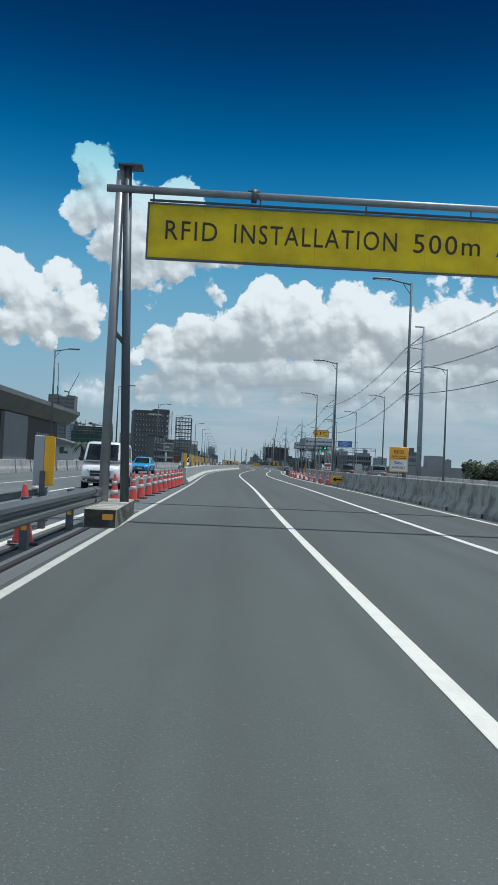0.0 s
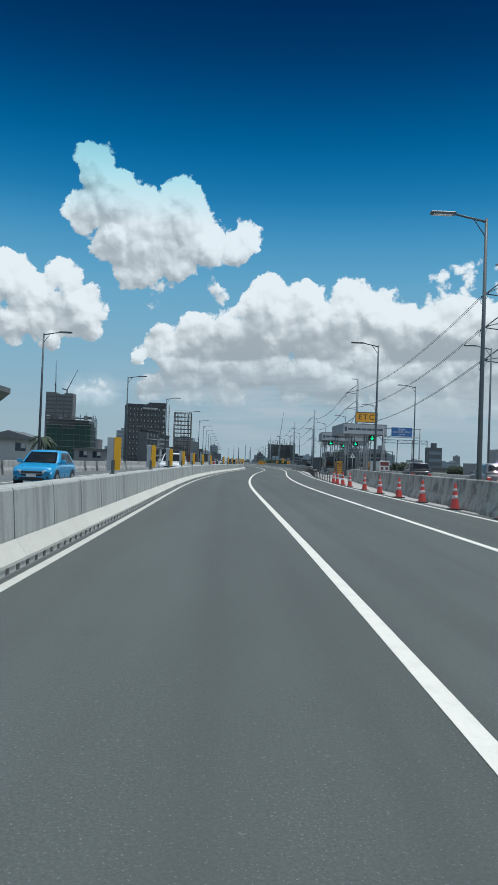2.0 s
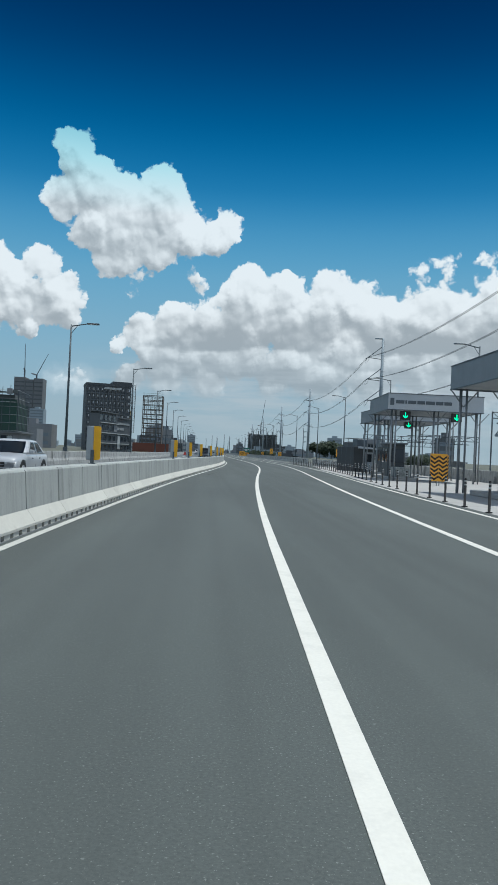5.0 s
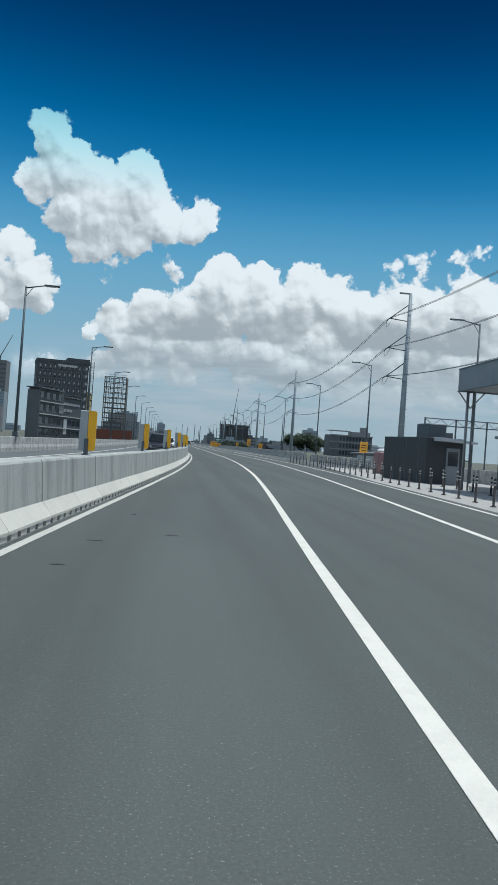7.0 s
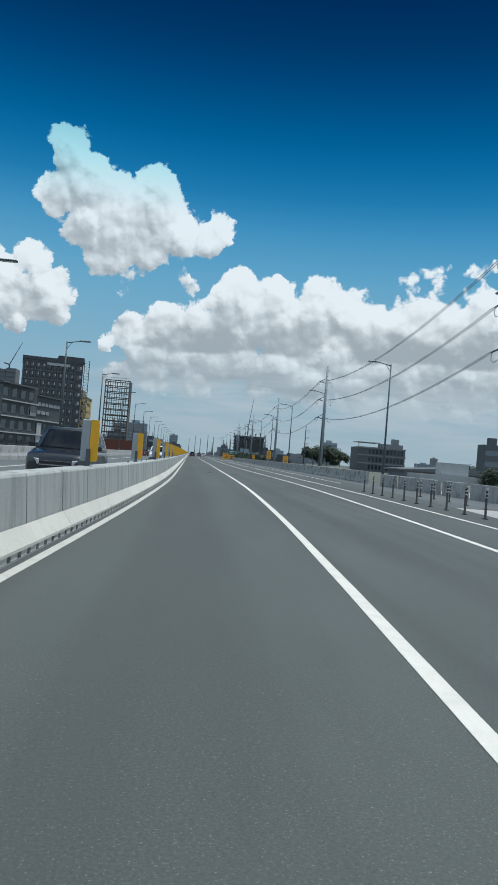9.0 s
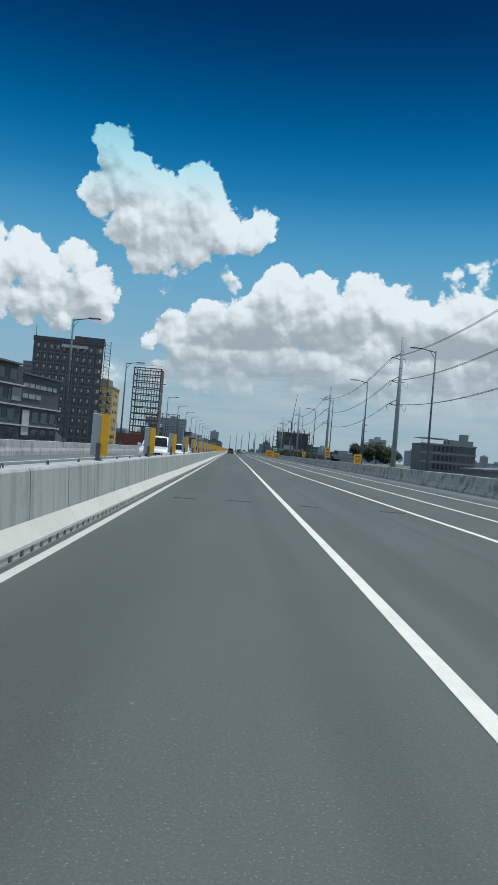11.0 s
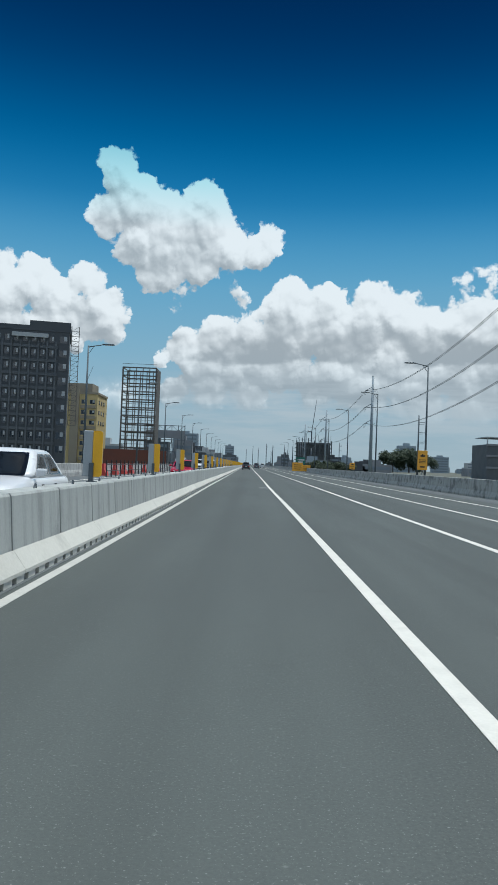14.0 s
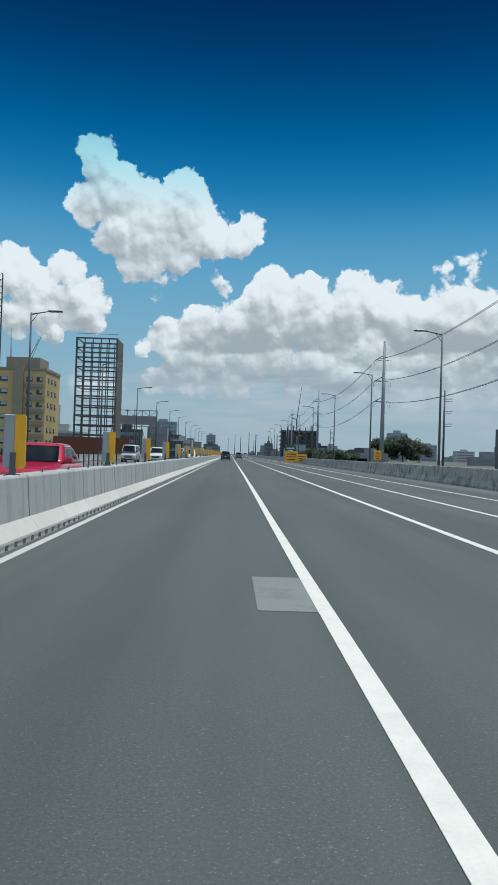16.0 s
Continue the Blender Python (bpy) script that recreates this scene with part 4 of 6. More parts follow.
def booth(m, label):
    e = empty("toll_booth", m, label, "toll booth")
    part("island", bevelled(boxes((-0.9, 0.9, -4.0, 4.0, 0, 0.22)), 0.03), M_PLAZA, e)
    part("cabin", bevelled(boxes((-0.6, 0.6, -1.2, 1.2, 0.22, 2.5)), 0.03), M_BOOTH, e)
    part("roof_cap", bevelled(boxes((-0.75, 0.75, -1.4, 1.4, 2.502, 2.62)), 0.02), M_FASCIA_SIDE, e)
    for a in ((-0.5, 0.5, -1.215, -1.203, 1.2, 2.2), (-0.615, -0.603, -1.0, -0.1, 1.2, 2.2), (-0.615, -0.603, 0.1, 1.0, 1.2, 2.2)):
        part("window", boxes(a), M_GLASS_DARK, e)
    for k in range(3):
        part("crash_block", bevelled(boxes((-0.5, 0.5, -3.8 + 0.7 * k, -3.25 + 0.7 * k, 0.222, 0.9)), 0.03), M_BARRIER_OLD, e)
    return e


def chevron(m, label, half=0.25):
    """A board of black chevrons on yellow."""
    e = empty("chevron_board", m, label, "hazard board")
    part("board", boxes((-half, half, -0.02, 0.02, 0.25, 1.85)), M_ORANGE_SIGN, e)
    for k in range(6):
        for s in (-1, 1):
            z = 0.3 + 0.235 * k
            v = [(0.0, z), (s * half * 0.97, z + 0.17), (s * half * 0.97, z + 0.29), (0.0, z + 0.12)]
            part("stripe", prism(v, -0.027, -0.0205), M_LETTER, e)
    part("leg", boxes((-half * 0.8, -half * 0.8 + 0.05, 0.021, 0.07, 0, 1.7), (half * 0.8 - 0.05, half * 0.8, 0.021, 0.07, 0, 1.7)), M_GALV, e)
    return e


canopy(pose(5.2, 119.2, 0, 0, 0, 0), 4.6, 9.0, "grey steel toll canopy with an orange lane board", signal=(3.1,))
canopy(pose(6.0, 143.6, 0, 0, 0, -3), 6.3, 7.5, "grey steel toll canopy behind the first one", etc=False, signal=(1.2, 4.6))
canopy(pose(8.7, 157.0, 0, 0, 0, -1), 6.0, 9.6, "grey steel toll canopy beside the ticket cabin", name_board=False, etc=False)
etc2 = small_sign(pose(10.6, 157.6, 5.75), 1.8, 1.1, M_ORANGE_SIGN, [], "orange and green lane board on a canopy roof", "lane board")
part("green_half", boxes((-0.85, 0.85, -0.022, -0.0155, 0.06, 0.5)), M_SIGN_GREEN, etc2, "green lower half")
for x, y in ((6.4, 122.5), (7.8, 149.0), (10.6, 163.0)):
    booth(pose(x, y, -0.01, 0, 0, -3), "dark toll booth on a concrete island under a canopy")
chevron(pose(7.44, 137.6, -0.01), "yellow and black chevron board before the toll island")
chevron(pose(7.97, 137.7, -0.01), "yellow and black chevron board before the toll island")
for x, y in ((7.25, 124.0), (10.5, 145.0), (9.7, 128.5), (9.3, 152.5)):
    chevron(pose(x, y, -0.01), "narrow yellow and black striped marker beside a toll lane", 0.14)
tri_sign = empty("warning_sign", pose(5.5, 114.6, -0.01), "white triangular warning sign with a dark border on a post", "road sign")
part("post", rods(((0, 0.03, 0), (0, 0.03, 2.7), 0.035), sides=8), M_GALV, tri_sign)
part("plate", prism([(-0.34, 2.1), (0.34, 2.1), (0, 2.72)], -0.02, 0.0), M_STEEL_DARK, tri_sign)
part("face", prism([(-0.24, 2.16), (0.24, 2.16), (0, 2.6)], -0.026, -0.0205), M_SIGN_WHITE, tri_sign)
part("symbol", boxes((-0.035, 0.035, -0.031, -0.0265, 2.2, 2.45)), M_LETTER, tri_sign)

portal = empty("sign_portal", pose(11.2, 118.4, 0), "blue lane sign on a slim steel portal", "sign portal")
part("sign_plate", bevelled(boxes((-1.1, 1.1, -0.06, -0.02, 4.58, 5.52)), 0.01), M_SIGN_BLUE, portal, "blue sign with white writing")
for body, z in (("BUSES", 5.3), ("CLOSED VANS", 5.04), ("LANE", 4.78)):
    me = text_mesh(body, 0.26, 0.004, 1.1)
    me.materials.append(M_SIGN_WHITE)
    part("lettering", me, None, portal, "", pose(0, -0.066, z))
for x in (-1.9, 1.9):
    part("post", rods(((x, 0, 0), (x, 0, 5.4), 0.06), sides=8), M_GALV, portal)
part("beam", rods(((-2.0, 0, 5.4), (2.0, 0, 5.4), 0.045), ((-2.0, 0, 4.5), (2.0, 0, 4.5), 0.045), sides=8), M_GALV, portal)
small_sign(pose(7.15, 107.0, 1.0), 0.9, 0.9, M_SIGN_WHITE, [(-0.43, 0.43, 0.5, 0.86), (-0.36, -0.1, 0.1, 0.36), (0.1, 0.36, 0.1, 0.36)], "white notice sign with dark red bands on the ramp", post=1.0, bars=painted("sign_maroon", (0.18, 0.04, 0.04), 0.5))
def lattice_frame(x0, x1, y, h, label):
    """An open steel portal with a trussed beam."""
    e = empty("steel_portal", pose(x0, y, -0.2), label, "steel portal", "portals of the toll plaza")
    w = x1 - x0
    for k in range(4):
        part("post", rods(((w * k / 3, 0, 0), (w * k / 3, 0, h), 0.06), sides=6), M_STEEL_DARK, e)
    for z in (h - 0.04, h - 0.5):
        part("beam", rods(((0, 0, z), (w, 0, z), 0.04), sides=6), M_STEEL_DARK, e)
    bm = tube([Vector((w * k / 12, 0, h - 0.05 - 0.44 * (k % 2))) for k in range(13)], 0.025, 4)
    part("lacing", bm, M_STEEL_DARK, e)
    return e


lattice_frame(15.8, 22.4, 151, 5.6, "tall dark open steel portal behind the toll canopies")
lattice_frame(15.0, 21.0, 168, 4.2, "low dark trussed steel portal behind the toll canopies")
lattice_frame(12.4, 19.0, 182, 4.4, "low dark trussed steel portal beside the site cabin")
# ticket cabin, tank and clutter beyond the canopies
M_CABIN = painted("black_panel_cladding", (0.035, 0.042, 0.046), 0.7, wear=0.3, dirt=(0.06, 0.065, 0.065))
cabin = empty("site_cabin", pose(10.25, 175.8, -0.05, 0, 0, 6), "dark panelled site cabin with a pale awning", "site cabin")
part("wall", bevelled(boxes((-1.1, 1.1, -3.2, 3.2, 0, 2.65)), 0.03), M_CABIN, cabin)
part("awning", prism([(-0.7, 2.45), (1.5, 2.40), (1.5, 2.5), (-0.7, 2.66)], -4.1, -3.202), M_FASCIA, cabin, "pale sheet awning")
part("door", boxes((0.1, 0.9, -3.23, -3.203, 0.05, 2.1)), M_FASCIA_SIDE, cabin)
part("window", boxes((0.2, 0.8, -3.245, -3.232, 1.1, 1.9)), M_GLASS_DARK, cabin)
for y0 in (-2.2, -0.4, 1.4):
    part("panel_seam", boxes((-1.115, -1.102, y0, y0 + 0.06, 0.05, 2.6)), M_STEEL_DARK, cabin)
part("rooftop_unit", bevelled(boxes((-0.2, 0.9, -1.4, 0.4, 2.652, 3.5)), 0.05), M_STEEL_DARK, cabin)
part("rooftop_pipe", rods(((0.8, 1.2, 2.6), (0.8, 1.2, 3.4), 0.08), sides=8), M_STEEL_DARK, cabin)
tank = empty("storage_container", pose(11.4, 188.2, -0.05, 0, 0, -4), "dull maroon container with a white domed lid", "container")
part("body", bevelled(boxes((-0.6, 0.6, -1.0, 1.0, 0, 1.7)), 0.08), painted("faded_maroon_sheet", (0.22, 0.125, 0.125), 0.7, wear=0.5, dirt=(0.08, 0.06, 0.06)), tank)
part("lid", lathe([(0.55, 1.702), (0.53, 1.8), (0.36, 1.92), (0.1, 1.96)], 16), M_SIGN_WHITE, tank, "white domed lid")

# ---- power line on tall steel poles ----
POLES = [(24.7, 126.0, 25.2), (25.2, 230.7, 23.1), (26.2, 333.8, 22.4), (28.0, 441.0, 23.2), (28.0, 548.0, 22.8), (28.0, 655.0, 22.8), (24.0, 22.0, 25.0)]
ARMS = (3.5, 7.4, 11.2)


def power_pole(x, y, h):
    e = empty("power_pole", pose(x, y, -0.25), "tall tapered pale steel power pole with three braced arms", "power pole", "power poles beside the expressway")
    part("pole", rods(((0, 0, 0), (0, 0, h + 0.25), 0.46, 0.21), sides=14), M_PYLON, e)
    for k in range(int(h / 2.9)):
        z = 2.9 * (k + 1)
        part("collar", lathe([(0.46 - 0.25 * z / h + 0.012, z), (0.46 - 0.25 * z / h + 0.012, z + 0.12)], 14), M_PYLON, e)
    steps = bmesh.new()
    for k in range(int(h / 0.45) - 6):
        z = 3.0 + 0.45 * k
        rr = 0.46 - 0.25 * z / h
        rod(steps, (rr * 0.7, -rr * 0.6, z), (rr * 0.7 + 0.2, -rr * 0.6 - 0.1, z), 0.018, sides=4)
    part("climbing_pegs", steps, M_STEEL_DARK, e)
    if y < 300:
        part("top_bracket", bevelled(boxes((-1.5, 0.15, -0.1, 0.1, h + 0.1, h + 0.3)), 0.02), M_PYLON, e)
    for dz in ARMS:
        z = h - dz + 0.25
        reach = 2.6 if y < 300 else 1.5
        part("arm", rods(((0, 0, z - 0.25), (-reach, 0, z), 0.07), sides=6), M_STEEL_DARK, e)
        part("stay", rods(((-reach, 0, z), (0, 0, z + (2.1 if y < 300 else 0.9)), 0.075), sides=6), M_STEEL_DARK, e)
        sides_of = (-1,) if y < 300 else (-1, 1)
        for side in sides_of:
            u = side * reach if side < 0 else 0.9
            bend = [math.pi * q / 8 for q in range(9)]
            bm = tube([Vector((u + 0.3 * side * math.sin(q), -1.3 * math.cos(q), z - 0.1 - math.sin(q))) for q in bend], 0.028, 4)
            part("jumper", bm, M_CABLE, e)
        if y > 300:
            part("arm", rods(((0, 0, z - 0.2), (0.9, 0, z), 0.06), sides=6), M_STEEL_DARK, e)
        for d in (-1, 1):
            part("insulator", rods(((-reach, d * 0.1, z), (-reach, d * 1.45, z - 0.06), 0.075), sides=8), M_STEEL_DARK, e)
    return e


for p in POLES:
    power_pole(*p)


def cable(a, b, sag, r=0.042):
    a, b = Vector(a), Vector(b)
    bm = tube([a.lerp(b, k / 16) - Vector((0, 0, sag * 4 * (k / 16) * (1 - k / 16))) for k in range(17)], r)
    return tagged(part("power_cable", bm, M_CABLE), "thin dark power cable sagging between steel poles", "cable", "power cables")


order = sorted(POLES, key=lambda p: p[1])
for p, q in zip(order, order[1:]):
    for dz in ARMS:
        for u in (-0.12, 0.12):
            rp, rq = (2.6 if p[1] < 300 else 1.5), (2.6 if q[1] < 300 else 1.5)
            cable((p[0] - rp + u, p[1] + 1.45, p[2] - dz - 0.06), (q[0] - rq + u, q[1] - 1.45, q[2] - dz - 0.06), 2.4, 0.03)


def utility_pole(x, y, h, arms=3):
    e = empty("utility_pole", pose(x, y, -0.25), "slim dark utility pole with short crossarms", "utility pole", "utility poles")
    thick = 1.0 if y < 800 else 2.2
    part("pole", rods(((0, 0, 0), (0, 0, h), 0.22 * thick, 0.14 * thick), sides=8), M_STEEL_DARK, e)
    for k in range(arms):
        part("crossarm", rods(((-0.2, 0, h - 1.6 - 2.2 * k), (1.4, 0, h - 1.5 - 2.2 * k), 0.06), ((-0.2, 0, h - 2.0 - 2.2 * k), (1.3, 0, h - 1.9 - 2.2 * k), 0.05), sides=6), M_STEEL_DARK, e)
    return e


utility_pole(37.3, 433, 14.0)
for x, y, h in ((30, 700, 16), (33, 760, 17), (26, 830, 15), (36, 900, 18), (22, 980, 20), (40, 1060, 18), (-24, 620, 12), (20, 1150, 26), (12, 1240, 22), (30, 1300, 20), (6, 1420, 30), (-4, 1500, 26), (16, 1550, 30), (48, 860, 16), (44, 640, 14)):
    utility_pole(x, y, h, 2)


# ---- buildings ----
M_BLACKWALL = painted("charcoal_render", (0.062, 0.071, 0.078), 0.7, wear=0.3, dirt=(0.08, 0.085, 0.09), scale=0.3)
M_FIN = painted("grey_pilaster", (0.10, 0.112, 0.12), 0.7, wear=0.2, dirt=(0.05, 0.05, 0.05), scale=0.4)
M_WIN = glassy("window_glass", (0.03, 0.04, 0.05), 0.08)
M_BLIND = painted("pale_window_frame", (0.42, 0.44, 0.45), 0.5, wear=0.2)
M_OCHRE = painted("ochre_render", (0.54, 0.42, 0.20), 0.8, wear=0.25, dirt=(0.22, 0.17, 0.09), scale=0.3)
M_OCHRE_GREY = painted("tan_render", (0.30, 0.26, 0.19), 0.8, wear=0.25, dirt=(0.15, 0.13, 0.1), scale=0.3)
M_RUST = painted("weathered_steel_frame", (0.12, 0.11, 0.095), 0.7, 0.2, 0.4, (0.05, 0.03, 0.02), 1.0)
M_BRICKRED = painted("rusty_red_hoarding", (0.16, 0.055, 0.035), 0.8, wear=0.4, dirt=(0.1, 0.07, 0.06), scale=0.4)
M_GREYWALL = painted("grey_render", (0.22, 0.23, 0.24), 0.8, wear=0.3, dirt=(0.1, 0.1, 0.1), scale=0.25)
M_PALEWALL = painted("pale_render", (0.40, 0.42, 0.42), 0.8, wear=0.3, dirt=(0.2, 0.2, 0.2), scale=0.25)
M_BROWNWALL = painted("dark_brown_cladding", (0.045, 0.04, 0.038), 0.7, wear=0.3, dirt=(0.09, 0.08, 0.075), scale=0.3)
M_LETTER_PALE = painted("pale_lettering", (0.26, 0.28, 0.29), 0.7, wear=0.4, dirt=(0.1, 0.1, 0.1), scale=1.0)
M_ROOF = painted("grey_metal_roof", (0.15, 0.16, 0.165), 0.55, 0.2, 0.3, (0.08, 0.08, 0.08), 0.4)
M_NET = painted("green_scaffold_net", (0.03, 0.075, 0.06), 0.9, wear=0.5, dirt=(0.06, 0.07, 0.065), scale=0.4)
# distance haze is mixed into these wall and glass colours
M_HAZE = painted("haze_tinted_concrete", (0.26, 0.31, 0.34), 0.9, wear=0.2, dirt=(0.14, 0.17, 0.19), scale=0.05)
M_HAZE_WIN = painted("haze_tinted_glass", (0.16, 0.20, 0.23), 0.5, wear=0.1, scale=0.05)


def window_mesh(w, h, frame_w=0.08, deep=0.12, split=True, frame=None):
    """Frame, glass and half-drawn pale sash of one window facing -y; the origin is its lower left corner."""
    bm = boxes((0, w, -0.03, deep, 0, frame_w), (0, w, -0.03, deep, h - frame_w, h), (0, frame_w, -0.03, deep, frame_w, h - frame_w), (w - frame_w, w, -0.03, deep, frame_w, h - frame_w))
    if split:
        box(bm, w / 2 - frame_w / 2, w / 2 + frame_w / 2, -0.02, deep, frame_w, h - frame_w)
    sash = mesh_of("sash", boxes((w * 0.56, w - frame_w, -0.015, 0.028, h * 0.35, h - frame_w)), M_BLIND) if split else None
    return mesh_of("window", bm, frame or M_FIN), mesh_of("pane", boxes((frame_w, w - frame_w, 0.03, 0.05, frame_w, h - frame_w)), M_WIN), sash


def window_row(parent, meshes, xs, zs, y=-0.04, turn=0, skip=None):
    for x in xs:
        for z in zs:
            q = pose(0, 0, 0, 0, 0, turn) @ pose(x, y, z)
            w = part("window", meshes[0], None, parent, m=q)
            part("pane", meshes[1], None, w)
            if meshes[2]:
                part("sash", meshes[2], None, w)


# charcoal office block with rows of windows, pilasters and a rooftop sign frame
black = empty("office_building", pose(-55.3, 412, -0.25, 0, 0, 12.5), "charcoal office block with rows of small windows", "office building")
part("wall", boxes((0, 18.3, 0, 16, 0, 26.6)), M_BLACKWALL, black)
part("parapet", boxes((-0.15, 10.5, -0.15, 16.2, 26.602, 27.6), (10.52, 18.5, -0.15, 16.2, 26.602, 28.6)), M_BLACKWALL, black)
for k in range(10):
    part("pilaster", boxes((0.1 + 1.72 * k, 0.45 + 1.72 * k, -0.35, -0.002, 0, 24.6)), M_FIN, black)
for k in range(9):
    part("floor_band", boxes((0.0, 16.2, -0.2, -0.004, 1.2 + 2.75 * k, 1.75 + 2.75 * k)), M_FIN, black)
small = window_mesh(0.95, 1.35)
window_row(black, small, [0.65 + 1.72 * k for k in range(9)], [2.3 + 2.75 * k for k in range(9)])
large = window_mesh(1.6, 1.5)
window_row(black, large, [16.35], [2.3 + 2.75 * k for k in range(9)])
part("sign_board", boxes((7.2, 14.2, -0.9, -0.5, 25.2, 26.0)), M_PALEWALL, black, "blank pale sign board")
ladder = bmesh.new()
for x in (18.7, 20.2):
    for yy in (0.2, 1.4):
        rod(ladder, (x, yy, 8), (x, yy, 28), 0.06, sides=4)
for k in range(20):
    z = 8 + k
    rod(ladder, (18.7, 0.2, z), (20.2, 0.2, z), 0.045, sides=4)
    rod(ladder, (18.7, 0.2, z), (20.2, 0.2, z + 1), 0.03, sides=4)
part("stair_tower", ladder, M_RUST, black)

# dark commercial building along the far side, a lettered front facing the road and a plain grey flank
shop = empty("commercial_building", pose(-34.6, 303, -0.25, 0, 0, 76.6), "dark commercial building with pale floor bands and letter bars", "commercial building")
part("wall", boxes((0, 14.5, 0, 2.4, 0, 11.0)), M_BLACKWALL, shop)
part("wall", boxes((14.5, 26.7, 0.25, 2.4, 0, 10.0)), M_BLACKWALL, shop)
part("flank_wall", boxes((-0.25, -0.003, -0.3, 2.6, 0, 10.6)), M_FIN, shop, "plain grey flank wall")
part("roof_slab", boxes((-0.6, 13.0, -0.7, 2.8, 11.002, 11.25)), M_FIN, shop)
part("roof_slab", boxes((14.5, 27.0, -0.2, 2.8, 10.002, 10.2)), M_FIN, shop)
for z in (2.5, 5.3, 8.1):
    part("floor_band", boxes((0.0, 14.4, -0.45, -0.004, z, z + 0.2)), M_PALEWALL, shop)
for z in (2.5, 5.3):
    part("floor_band", boxes((14.6, 26.8, -0.2, 0.246, z, z + 0.2)), M_PALEWALL, shop)
wide = window_mesh(1.9, 1.5)
glazing = window_mesh(2.2, 1.6, 0.1, split=False)
window_row(shop, glazing, [0.6, 4.0, 7.4, 10.8], [0.6, 3.2, 6.0, 8.8])
window_row(shop, glazing, [18.4, 21.2, 24.0], [0.6, 3.2], 0.21)
part("poster", boxes((15.2, 17.2, -0.02, 0.1, 1.2, 4.9)), M_PALEWALL, shop, "pale poster panel")
part("display_window", boxes((11.6, 14.2, -0.12, -0.05, 6.0, 7.9)), M_GREYWALL, shop)
for z, runs in ((8.1, (1.5, 1.6, 1.2, 1.9, 1.6, 1.2)), (6.5, (1.6, 1.9, 1.4))):
    x = 15.0
    for length in runs:
        part("letter_bar", boxes((x, x + length, 0.1, 0.2, z + 0.1, z + 0.75)), M_LETTER_PALE, shop)
        x += length + 0.3
part("lean_to", prism([(27.2, 0.0), (31.6, 0.0), (31.6, 0.9), (27.2, 2.7)], 1, 6), M_ROOF, shop)

# ochre apartment block
ochre = empty("apartment_building", pose(-63.5, 484, -0.25), "ochre apartment block with small dark windows", "apartment building")
part("wall", boxes((0, 18.8, 0, 15, 0, 20.6)), M_OCHRE, ochre)
part("stair_shaft", boxes((11.2, 13.6, -0.6, -0.002, 0, 21.2)), M_OCHRE_GREY, ochre)
part("roof_house", boxes((9.0, 17.0, 1, 10, 20.602, 23.2)), M_OCHRE_GREY, ochre)
part("cornice", boxes((-0.2, 19.0, -0.25, 15, 20.0, 20.6)), M_OCHRE_GREY, ochre)
ochre_win = window_mesh(1.5, 1.2, 0.1)
window_row(ochre, ochre_win, [14.2, 16.6], [2.2 + 3.0 * k for k in range(6)])
window_row(ochre, ochre_win, [2.0, 5.6, 9.2], [2.2 + 3.0 * k for k in range(6)], -18.84, 90)
slot = window_mesh(3.4, 1.2, 0.1)
window_row(ochre, slot, [1.0, 6.4], [2.2 + 3.0 * k for k in range(6)])
for k in range(6):
    part("balcony", boxes((14.0, 18.4, -0.5, -0.004, 0.9 + 3.0 * k, 1.8 + 3.0 * k)), M_OCHRE_GREY, ochre)
part("antenna", rods(((6.0, 3, 20.6), (5.4, 3, 27.5), 0.05), ((14.5, 3, 23.2), (16.5, 3, 28.5), 0.05), sides=4), M_STEEL_DARK, ochre)

# bare steel frame tower
tower = empty("steel_frame_tower", pose(-38.0, 486, -0.25), "bare weathered steel frame of a narrow tower", "steel frame")
for ix in range(6):
    for iy in (0, 2):
        x = ix * 1.944
        w = 0.2 if ix in (0, 5) else 0.11
        part("column", boxes((x - w, x + w, iy * 4.5 - w, iy * 4.5 + w, 0, 28.6)), M_RUST, tower)
for k in range(12):
    z = 2.6 + 2.34 * k
    for iy in (0, 2):
        part("beam", boxes((-0.15, 9.9, iy * 4.5 - 0.1, iy * 4.5 + 0.1, z, z + 0.34)), M_RUST, tower)
        if iy == 0:
            part("rail", boxes((-0.15, 9.9, -0.05, 0.05, z + 1.2, z + 1.29)), M_RUST, tower)
    for x in (0, 9.72):
        part("beam", boxes((x - 0.1, x + 0.1, 0.1, 8.9, z, z + 0.24)), M_RUST, tower)
part("flank_sheet", boxes((9.93, 9.99, 0.3, 8.7, 0.5, 28.4)), M_RUST, tower, "dark rusty sheet on the flank")
hoarding = tagged(part("hoarding", boxes((-42, -24, 482, 482.4, -0.25, 4.2)), M_BRICKRED), "rusty red sheet hoarding under the steel frame", "hoarding")

# billboard frame on trusses
bill = empty("billboard", pose(-43, 578, -0.25), "large blank grey billboard on a steel truss", "billboard")
part("panel", boxes((0, 16, -0.2, 0.2, 11.0, 14.2)), M_GREYWALL, bill)
for k in range(7):
    part("truss_leg", rods(((k * 2.67, 0.5, 0), (k * 2.67, 0.5, 16.4), 0.16), sides=6), M_STEEL_DARK, bill)
for k in range(6):
    part("truss_brace", rods(((k * 2.67, 0.5, 1 if k % 2 else 10), ((k + 1) * 2.67, 0.5, 10 if k % 2 else 1), 0.1), ((k * 2.67, 0.5, 14 if k % 2 else 16.3), ((k + 1) * 2.67, 0.5, 16.3 if k % 2 else 14), 0.08), sides=6), M_STEEL_DARK, bill)
